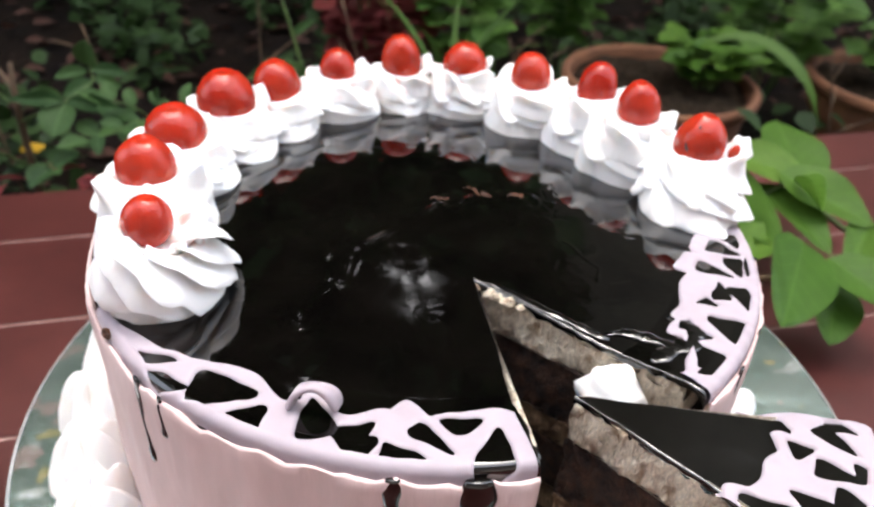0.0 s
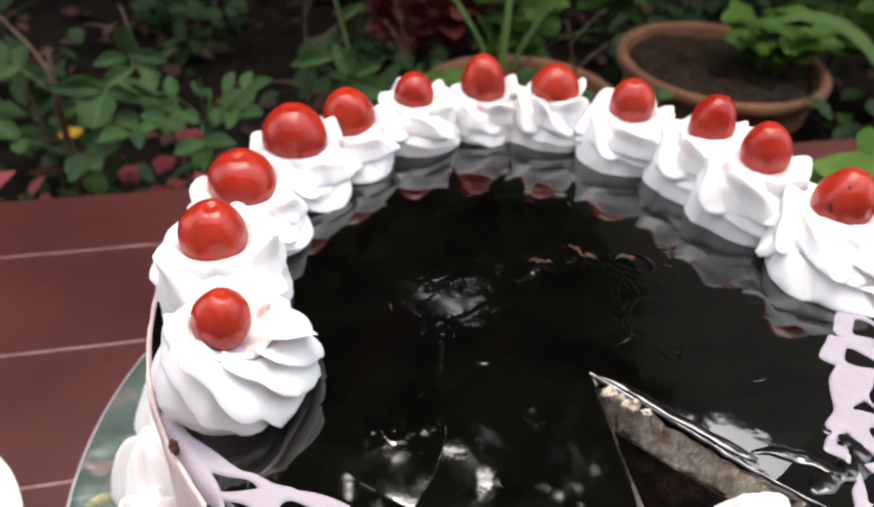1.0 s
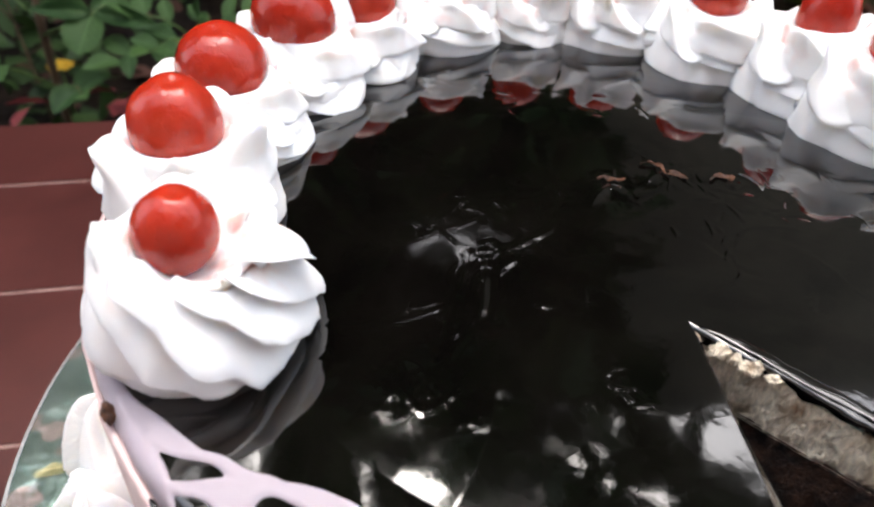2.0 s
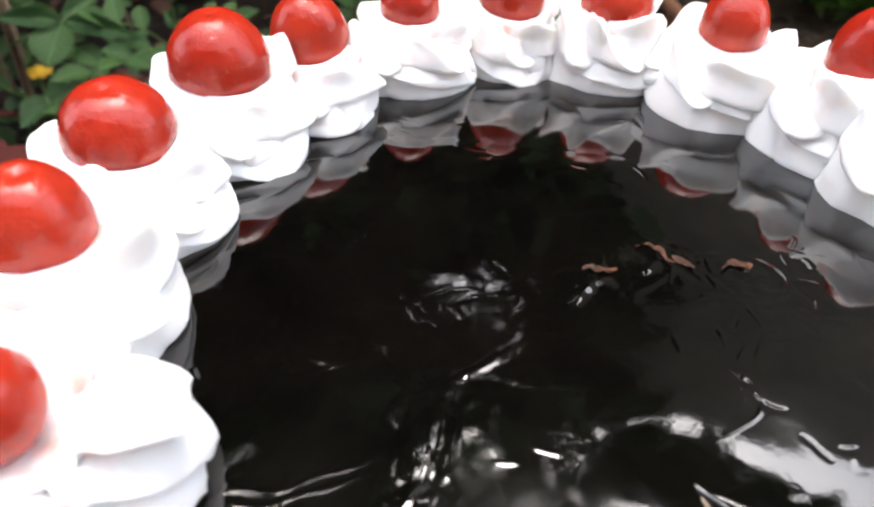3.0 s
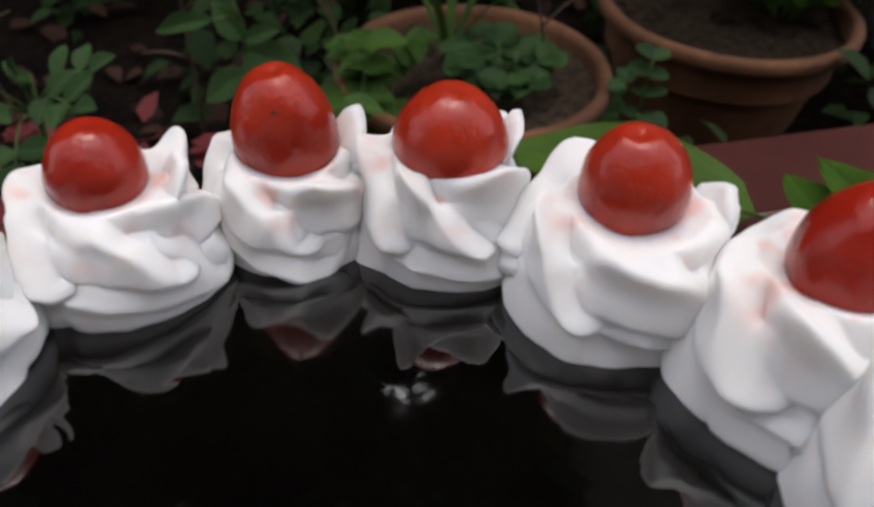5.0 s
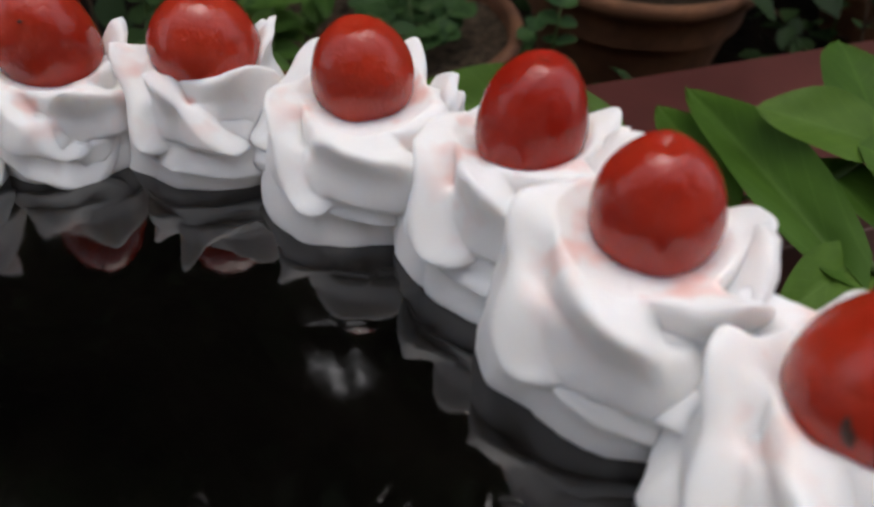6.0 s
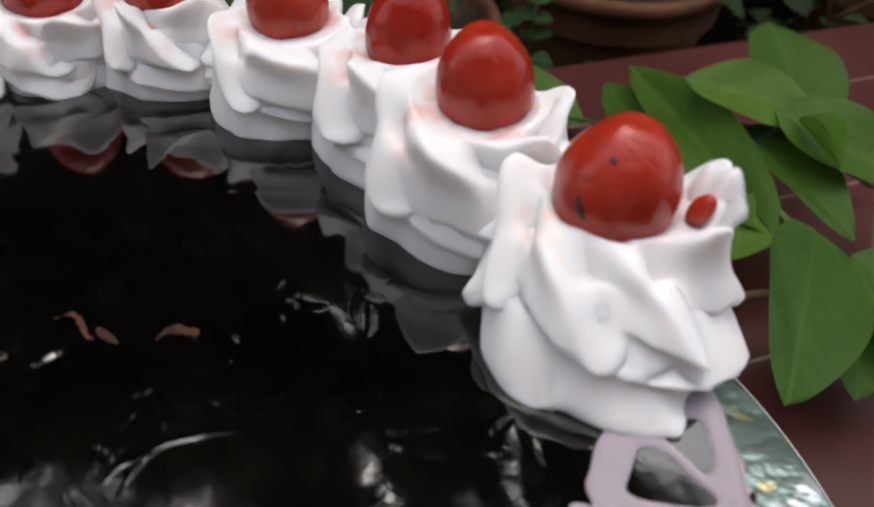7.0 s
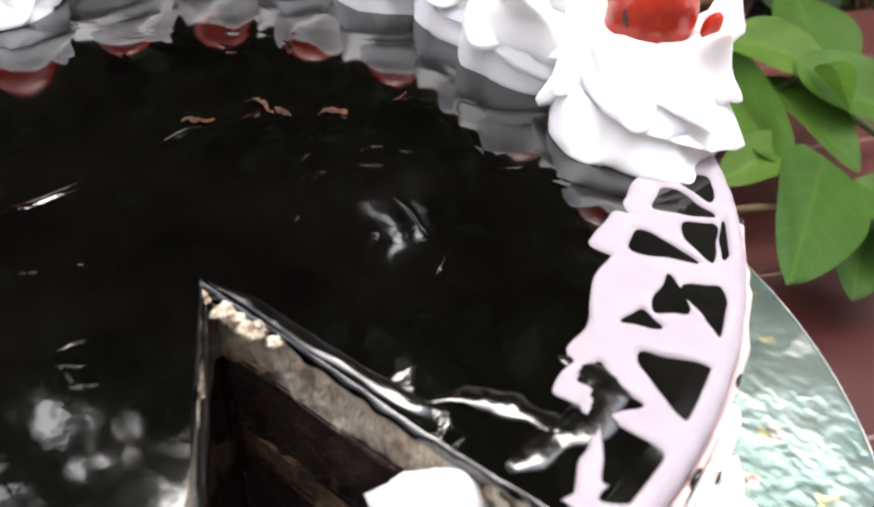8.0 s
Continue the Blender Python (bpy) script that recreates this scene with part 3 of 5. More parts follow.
def build_cake():
    cake = empty("cake", (0, 0, BOARD))
    back = Matrix.Translation((0, 0, -BOARD))

    def add(name, me, label=""):
        ob = part(name, me, cake, label)
        ob.matrix_basis = back
        return ob

    add("glaze", glaze_sheet("glaze", CUT_R, CUT_L), "glossy black chocolate glaze with ripples")
    for k, (name, z0, z1) in enumerate(LAYERS):
        add(name, layer(name, CUT_R, CUT_L, z0, z1, SPONGE if name[0] == "s" else (FILLING if k == 5 else BROWN_FILLING), k * 3.1), "dark chocolate sponge" if name[0] == "s" else ("pale cream filling" if k == 5 else "brown soaked filling"))
    add("side_frosting", side_coat("side_frosting", CUT_R, CUT_L, 2.0), "pale pink frosting with a ragged edge")
    add("lattice", net("lattice", radians(-147), radians(-74.6), HOLES_FRONT, EDGE_FRONT), "lilac cream lattice over the rim")
    add("lattice", net("lattice", radians(-45.6), radians(4), HOLES_SIDE, EDGE_SIDE), "lilac cream lattice over the rim")
    for a, length, width in ((-131, 0.034, 0.0042), (-126, 0.016, 0.003), (-92.5, 0.024, 0.006), (-82, 0.036, 0.0115), (-26, 0.040, 0.003), (-36, 0.022, 0.004), (-5, 0.018, 0.003)):
        add("drip", drip("drip", radians(a), length, width))
    # a loop of cream that stands up from the web
    rows, verts = 19, []
    for i in range(rows):
        t = math.pi * i / (rows - 1)
        c = Vector((-0.0262 + 0.0058 * math.cos(t), -0.0955, TOP + 0.0004 + 0.0066 * math.sin(t)))
        out = Vector((math.cos(t), 0.0, math.sin(t)))
        w = 0.0021 + 0.0006 * math.sin(3 * t)
        verts += [c + out * q * 0.0008 + Vector((0.3 * v, v, 0)) * w for q, v in ((-1, -0.8), (-1, 0.8), (0, 1), (1, 0.8), (1, -0.8), (0, -1))]
    add("cream_loop", mesh_of("cream_loop", verts, grid_faces(rows, 6, wrap=True) + [(5, 4, 3, 2, 1, 0), tuple(range(rows * 6 - 6, rows * 6))], LILAC), "ribbon of lilac cream standing up in a loop")
    # glaze that ran down the other cut face
    nu, nz, verts = 26, 12, []
    way = (rim(CUT_L, R_CAKE) - APEX).normalized()
    side = Vector((-way.y, way.x))
    for i in range(nu):
        p = APEX + way * (0.072 * i / (nu - 1))
        low = 0.060 + 0.03 * noise.noise((i * 0.35, 0.0, 0.7))
        front = [(p + side * (0.0014 + 0.0006 * noise.noise((i * 0.4, j * 0.5, 3.0))), TOP - 0.0017 + glaze_height(p) - low * j / (nz - 1)) for j in range(nz)]
        rear = [(p - side * 0.0015, TOP - 0.0015 - low), (p - side * 0.0015, TOP - 0.0017 + glaze_height(p))]
        verts += [(q.x, q.y, z) for q, z in front + rear]
    faces = grid_faces(nu, nz + 2, wrap=True) + [tuple(range(nz + 2))[::-1], tuple(range((nu - 1) * (nz + 2), nu * (nz + 2)))]
    add("glaze_run", mesh_of("glaze_run", verts, faces, GLAZE))
    for k, (x, y, q) in enumerate(((0.0160, -0.0388, 0.0012), (0.0207, -0.0418, 0.0017), (0.0232, -0.0432, 0.0014), (0.0262, -0.0450, 0.0018), (0.0300, -0.0474, 0.0012))):
        add("cream_bit", lump("cream_bit", (x, y, TOP - 0.0014 + glaze_height(Vector((x, y)))), (q * 1.3, q, q * 0.8), k, FILLING, rough=0.9))
    # the skin of glaze that rolled up along the cut and bunched where the web begins
    for pts, wide, flat in ((((0.0170, -0.0372), (0.0260, -0.0415), (0.0360, -0.0490), (0.0470, -0.0560), (0.0570, -0.0622)), (0.0003, 0.0010, 0.0013, 0.0016, 0.0004), 0.20),
                            (((0.0540, -0.0585), (0.0600, -0.0572), (0.0665, -0.0585), (0.0720, -0.0615), (0.0765, -0.0640)), (0.0003, 0.0019, 0.0026, 0.0027, 0.0010), 0.17),
                            (((0.0745, -0.0490), (0.0795, -0.0522), (0.0815, -0.0560), (0.0795, -0.0605), (0.0740, -0.0635), (0.0690, -0.0670), (0.0655, -0.0700)), (0.0003, 0.0024, 0.0036, 0.0040, 0.0036, 0.0026, 0.0004), 0.17)):
        fine = [Vector((*p, 0.0)) for p in pts]
        way, fat = [], []
        for k in range(len(fine) - 1):
            for q in range(5):
                way.append(fine[k].lerp(fine[k + 1], q / 5) + Vector((0.0004 * noise.noise((k + q / 5, wide[1] * 900, 0)), 0.0004 * noise.noise((k + q / 5, wide[1] * 900, 5)), 0)))
                fat.append((wide[k] + (wide[k + 1] - wide[k]) * q / 5) * (1 + 0.55 * noise.noise((k * 1.3 + q * 0.26, wide[1] * 700, 2))))
        me = tube("glaze_fold", [(p.x, p.y, 0.0) for p in way], fat, GLAZE_SKIN, 12)
        for v in me.vertices:
            v.co.z = v.co.z * flat + TOP + 0.0002 + glaze_height(v.co.xy) + 0.0005 * noise.noise((v.co.x * 420, v.co.y * 420, 3.0))
        add("glaze_fold", me, "rolled fold of thick black glaze")
    return tagged(cake, "round black-glazed chocolate cake with one slice cut out", "cake")


def build_slice():
    m = Matrix.Translation((0.042, -0.086, BOARD)) @ Matrix.Rotation(radians(35), 4, "Z")
    thing = empty("cake_slice")
    thing.matrix_basis = m
    back = Matrix.Translation((-APEX.x, -APEX.y, -BOARD))
    a0, a1 = radians(-72.5), radians(-48.0)

    def add(name, me, label=""):
        ob = part(name, me, thing, label)
        ob.matrix_basis = back
        return ob

    add("glaze", glaze_sheet("slice_glaze", a0, a1, nu=60, nv=70), "glossy black chocolate glaze")
    for k, (name, z0, z1) in enumerate(LAYERS):
        add(name, layer(name, a0, a1, z0, z1, SPONGE if name[0] == "s" else (FILLING if k == 5 else BROWN_FILLING), 40 + k * 2.3), "dark chocolate sponge" if name[0] == "s" else ("pale cream filling" if k == 5 else "brown soaked filling"))
    add("side_frosting", side_coat("slice_side", a0, a1, 7.0), "pale pink frosting")
    add("lattice", net("slice_lattice", a0, a1, HOLES_SLICE, EDGE_SLICE), "lilac cream lattice")
    return tagged(thing, "pulled-out wedge of layered chocolate cake on the board", "cake slice")


build_cake()
build_slice()


# ---- piped cream and cherries ----
def ridge(x):
    """A fold of piped cream across its width: a slow rise to a thin lip, then a steep fall."""
    x = x % 1.0
    return (x / 0.86) ** 1.3 if x < 0.86 else 0.5 + 0.5 * math.cos(math.pi * (x - 0.86) / 0.14)


BASE_FORM = ((0.94, 0.0), (1.0, 0.05), (1.02, 0.20), (1.0, 0.42), (0.95, 0.66), (0.80, 0.90), (0.40, 1.0), (0.05, 1.0))
CROWN_FORM = ((0.58, 0.03), (0.88, 0.0), (1.02, 0.06), (1.03, 0.20), (0.98, 0.42), (0.89, 0.62), (0.77, 0.80), (0.64, 0.94), (0.54, 1.0), (0.46, 0.97), (0.36, 0.85), (0.03, 0.72))


def fold_ring(name, form, size, z0, z1, lobes, twist, seed, material, depth=0.2, tips=0.0, drop=0.10, drift=(0.0, 0.0), spin=0.0):
    """A turn of star-nozzle cream: broad folds that wind down and round like shingles, each with a thin ruffled lip that hangs over the next."""
    rows, full = 60, max(z1, 0.016)
    rs = random.Random(int(seed * 100) + lobes)
    xs = [0.0, 0.04, 0.07, 0.09, 0.105, 0.118, 0.13, 0.14, 0.148, 0.156, 0.166, 0.18, 0.20, 0.23, 0.27, 0.33, 0.40, 0.48, 0.56, 0.64, 0.72, 0.80, 0.88, 0.95]
    broad = [rs.uniform(0.65, 1.4) for _ in range(lobes)]
    broad = [b * lobes / sum(broad) for b in broad]
    start = [sum(broad[:k]) for k in range(lobes)]
    strong, tall = [rs.uniform(0.7, 1.3) for _ in range(lobes)], z1 - z0
    peak, lean = [rs.uniform(0.35, 1.0) for _ in range(lobes)], rs.uniform(0, 6.28)
    at = np.linspace(0, 1, len(form))
    pr, pz = size * np.array([q[0] for q in form]), tall * np.array([q[1] for q in form])
    crest = 0.70
    verts = []
    for i in range(rows):
        t = i / (rows - 1)
        swell = max(0.0, min(1.0, (t + 0.03) / 0.10) * min(1.0, (0.92 - t) / 0.20))
        rim_tip = math.exp(-(((t - crest) / 0.075) ** 2))
        for k in range(lobes):
            for x in xs:
                f = (0.5 - 0.5 * math.cos(math.pi * x / 0.15)) ** 1.6 if x < 0.15 else (1 - (x - 0.15) / 0.85) ** 1.55
                a = spin + 2 * math.pi * (start[k] + broad[k] * x) / lobes - twist * min(t, crest + 0.05) / crest
                ca, sa = math.cos(a), math.sin(a)
                a += 0.22 * noise.noise((ca * 1.3 + seed, sa * 1.3, t * 2.2))
                ruffle = 1 + 0.55 * noise.noise((ca * 1.9 + seed * 3, sa * 1.9, t * 2.0 + k)) + 0.10 * noise.noise((ca * 7 + seed, sa * 7, k + t * 4))
                lip = f ** 1.5
                te = max(0.0, t - drop * lip * swell * strong[k] * ruffle)
                r0, h0 = float(np.interp(te, at, pr)), float(np.interp(te, at, pz))
                d0, d1 = float(np.interp(te + 0.06, at, pr) - np.interp(te - 0.06, at, pr)), float(np.interp(te + 0.06, at, pz) - np.interp(te - 0.06, at, pz))
                g = math.hypot(d0, d1) + 1e-9
                sink = depth * size * strong[k] * swell * (f * ruffle - 0.62) + 0.012 * size * f ** 4 * swell * noise.noise((ca * 19 + seed, sa * 19, t * 9))
                wob = 0.07 * size * noise.noise((ca * 1.4 + seed, sa * 1.7, t * 2 + seed)) * min(1, 3 * (1 - t))
                r = r0 + d1 / g * sink + wob + tips * 0.05 * size * rim_tip * (f * peak[k] - 0.25)
                z = z0 + h0 * (1 + 0.07 * math.sin(a + lean)) - d0 / g * sink * 0.6 + 0.4 * wob + tall * tips * rim_tip * (peak[k] * f ** 0.7 * ruffle - 0.45)
                lag = max(0.0, 1 - z / full)
                verts.append((r * math.cos(a) + drift[0] * lag, r * math.sin(a) + drift[1] * lag, max(z0 * 0.9 + 0.0001, z)))
    return mesh_of(name, verts, grid_faces(rows, lobes * len(xs), wrap=True), material)


DRUM = ((0.94, 1.04, 1.06, 1.05, 1.01, 0.95, 0.82, 0.05), (0.0, 0.0, 0.05, 0.18, 0.48, 0.80, 1.0, 1.0))
SKIRT = ((0.66, 0.88, 1.03, 1.08, 1.06, 0.99, 0.91, 0.83, 0.70, 0.05), (0.26, 0.12, 0.0, 0.02, 0.10, 0.28, 0.54, 0.82, 1.0, 1.0))
CUP = ((0.58, 0.80, 0.98, 1.05, 1.03, 0.97, 0.90, 0.83, 0.76, 0.68, 0.60, 0.51, 0.03), (0.26, 0.12, 0.0, 0.03, 0.12, 0.32, 0.53, 0.71, 0.86, 0.96, 1.0, 0.92, 0.82))


def skirt(name, form, size, z0, z1, lobes, twist, seed, material, depth, lift, tips=0.0, spin=0.0, drift=(0.0, 0.0), full=0.02):
    """One turn of soft cream: a few broad folds, each with a thin lower lip that winds down to its end and tucks under the next."""
    rows = 40
    rs = random.Random(int(seed * 100) + 7 * lobes)
    xs = [0.0, 0.03, 0.08, 0.14, 0.21, 0.28, 0.35, 0.42, 0.49, 0.56, 0.62, 0.68, 0.73, 0.77, 0.805, 0.84, 0.875, 0.91, 0.94, 0.97]
    broad = [rs.uniform(0.75, 1.3) for _ in range(lobes)]
    broad = [b * lobes / sum(broad) for b in broad]
    start = [sum(broad[:k]) for k in range(lobes)]
    strong, peak = [rs.uniform(0.7, 1.25) for _ in range(lobes)], [rs.uniform(0.4, 1.1) for _ in range(lobes)]
    at = np.linspace(0, 1, len(form[0]))
    lean = rs.uniform(0, 6.28)
    verts = []
    for i in range(rows):
        t = i / (rows - 1)
        r0, h0 = float(np.interp(t, at, form[0])), float(np.interp(t, at, form[1]))
        swell = min(1.0, (t + 0.10) / 0.25) * min(1.0, max(0.0, (0.98 - t) / 0.40))
        edge = math.exp(-(((t - 0.66) / 0.10) ** 2))
        for k in range(lobes):
            for x in xs:
                e = (x / 0.76) ** 1.25 if x < 0.76 else 0.5 + 0.5 * math.cos(math.pi * (x - 0.76) / 0.24)
                stand = math.sin(math.pi * x ** 1.3) ** 1.2
                a = spin + 2 * math.pi * (start[k] + broad[k] * x) / lobes - twist * t
                ca, sa = math.cos(a), math.sin(a)
                a += 0.16 * noise.noise((ca * 1.3 + seed, sa * 1.3, t * 1.6))
                soft = noise.noise((ca * 2.1 + seed * 3, sa * 2.1, t * 1.8 + k))
                r = size * r0 * (1 + depth * strong[k] * (e * (1 + 0.5 * soft) - 0.62) * swell + 0.05 * noise.noise((ca * 1.5 + seed, sa * 1.5, t * 1.5)))
                r += size * (0.008 * noise.noise((ca * 16 + seed, sa * 16, t * 7)) + 0.035 * noise.noise((ca * 5 + seed, sa * 5, t * 3.5))) * swell
                low = z0 + lift * strong[k] * (1 - e) * (1 + 0.3 * soft) + 0.05 * (z1 - z0) * noise.noise((ca * 6 + seed, sa * 6, 4.0))
                z = low + (z1 - low) * h0 * (1 + 0.05 * math.sin(a + lean))
                z += tips * edge * (peak[k] * stand * (1 + 0.5 * soft) - 0.42)
                r += tips * 0.50 * edge * (peak[k] * stand - 0.20)
                lag = max(0.0, 1 - z / full)
                verts.append((r * math.cos(a) + drift[0] * lag, r * math.sin(a) + drift[1] * lag, max(0.0001, z)))
    return mesh_of(name, verts, grid_faces(rows, lobes * len(xs), wrap=True), material)


def shell(name, size, tall, lobes, twist, seed, material, depth=0.24):
    """A closed shell of star-nozzle cream: leaning folds that run up to a point."""
    rows, cols = 34, lobes * 22
    rs = random.Random(int(seed * 100) + lobes)
    strong, skew = [rs.uniform(0.65, 1.25) for _ in range(lobes)], rs.uniform(0, 6.28)
    pr, pz = (0.75, 0.95, 1.0, 0.90, 0.70, 0.45, 0.22, 0.02), (0.0, 0.05, 0.22, 0.45, 0.70, 0.90, 1.02, 1.10)
    at = np.linspace(0, 1, len(pr))
    verts = []
    for i in range(rows):
        t = i / (rows - 1)
        r0, h0 = float(np.interp(t, at, pr)), float(np.interp(t, at, pz))
        swell = math.sin(math.pi * min(0.99, 0.12 + t * 1.02)) ** 0.7
        for j in range(cols):
            a = 2 * math.pi * j / cols
            turn = lobes * (a + twist * t + 0.16 * noise.noise((math.cos(a) * 1.5 + seed, math.sin(a) * 1.5, t))) / (2 * math.pi)
            f = ridge(turn) * strong[int(turn % lobes) % lobes]
            wob = 0.06 * size * noise.noise((math.cos(a) * 1.9 + seed, math.sin(a) * 1.9, t * 2 + seed)) * min(1, 3 * (1 - t))
            r = size * r0 * (1 - depth * swell * (1 - f)) + wob
            tip = 0.26 * math.exp(-(((t - 0.66) / 0.16) ** 2)) * (f - 0.45)
            verts.append((r * math.cos(a), r * math.sin(a), max(0.0001, tall * (h0 + tip + 0.09 * math.sin(a + skew) * h0) + 0.4 * wob)))
    return mesh_of(name, verts, grid_faces(rows, cols, wrap=True), material)


def cherry(name, w, h, seed):
    """A preserved cherry: an egg with a stalk dimple and a few dents."""
    n, m, verts = 30, 40, []
    for i in range(n + 1):
        t = math.pi * i / n
        z = math.cos(t)
        r = math.sin(t) * (1 - 0.10 * z)
        z -= 0.10 * math.exp(-((t / 0.22) ** 2))
        for j in range(m):
            a = 2 * math.pi * j / m
            d = 1 + 0.035 * noise.noise((r * math.cos(a) * 1.6 + seed, r * math.sin(a) * 1.6, z * 1.6)) + 0.008 * noise.noise((r * math.cos(a) * 7 + seed, r * math.sin(a) * 7, z * 7))
            verts.append((r * math.cos(a) * d * w / 2, r * math.sin(a) * d * w / 2, z * d * h / 2))
    return mesh_of(name, verts, [f[::-1] for f in grid_faces(n + 1, m, wrap=True)], CHERRY)


def petal(name, wide, tall, thick, seed, material):
    """A lobe of cream that stands up round the fruit: cupped, thin at its wavy upper edge. It stands on +x, open to -x."""
    rows, cols, verts = 12, 15, []
    for face in (1, -1):
        for i in range(rows):
            t = i / (rows - 1)
            for j in range(cols):
                u = -1 + 2 * j / (cols - 1)
                a = u * 0.5
                half = thick * (1 - 0.72 * t ** 1.3) * math.sqrt(max(0.03, 1 - u * u)) * face
                r = wide + half + 0.30 * tall * t * t + 0.12 * wide * noise.noise((u * 1.5, t * 1.5, seed))
                top = tall * t * (1 - 0.42 * abs(u) ** 2.2 + 0.16 * noise.noise((u * 2.2, seed, 1.0)))
                verts.append((r * math.cos(a) - wide, r * math.sin(a), top))
    n = rows * cols
    faces = grid_faces(rows, cols) + [tuple(n + q for q in f[::-1]) for f in grid_faces(rows, cols)]
    rim_loop = [i * cols for i in range(rows)] + [(rows - 1) * cols + j for j in range(1, cols)] + [i * cols + cols - 1 for i in range(rows - 2, -1, -1)]
    faces += [(a, b, n + b, n + a) for a, b in zip(rim_loop, rim_loop[1:])]
    return mesh_of(name, verts, faces, material)


# x, y, height of the cherry's middle, its width, its height, the size of the cream under it
TOPPINGS = [
    (-0.0789, -0.0542, 0.1745, 0.0144, 0.0160, 0.0192),
    (-0.0924, -0.0178, 0.1718, 0.0191, 0.0200, 0.0206),
    (-0.0943, 0.0170, 0.1676, 0.0220, 0.0189, 0.0198),
    (-0.0843, 0.0491, 0.1671, 0.0231, 0.0224, 0.0205),
    (-0.0687, 0.0714, 0.1646, 0.0197, 0.0211, 0.0186),
    (-0.0460, 0.0941, 0.1649, 0.0160, 0.0162, 0.0182),
    (-0.0186, 0.1101, 0.1641, 0.0185, 0.0240, 0.0172),
    (0.0111, 0.1075, 0.1656, 0.0199, 0.0189, 0.0175),
    (0.0405, 0.0943, 0.1673, 0.0178, 0.0197, 0.0205),
    (0.0667, 0.0744, 0.1714, 0.0167, 0.0218, 0.0195),
    (0.0797, 0.0522, 0.1735, 0.0170, 0.0203, 0.0205),
    (0.0978, 0.0258, 0.1720, 0.0187, 0.0221, 0.0205),
]
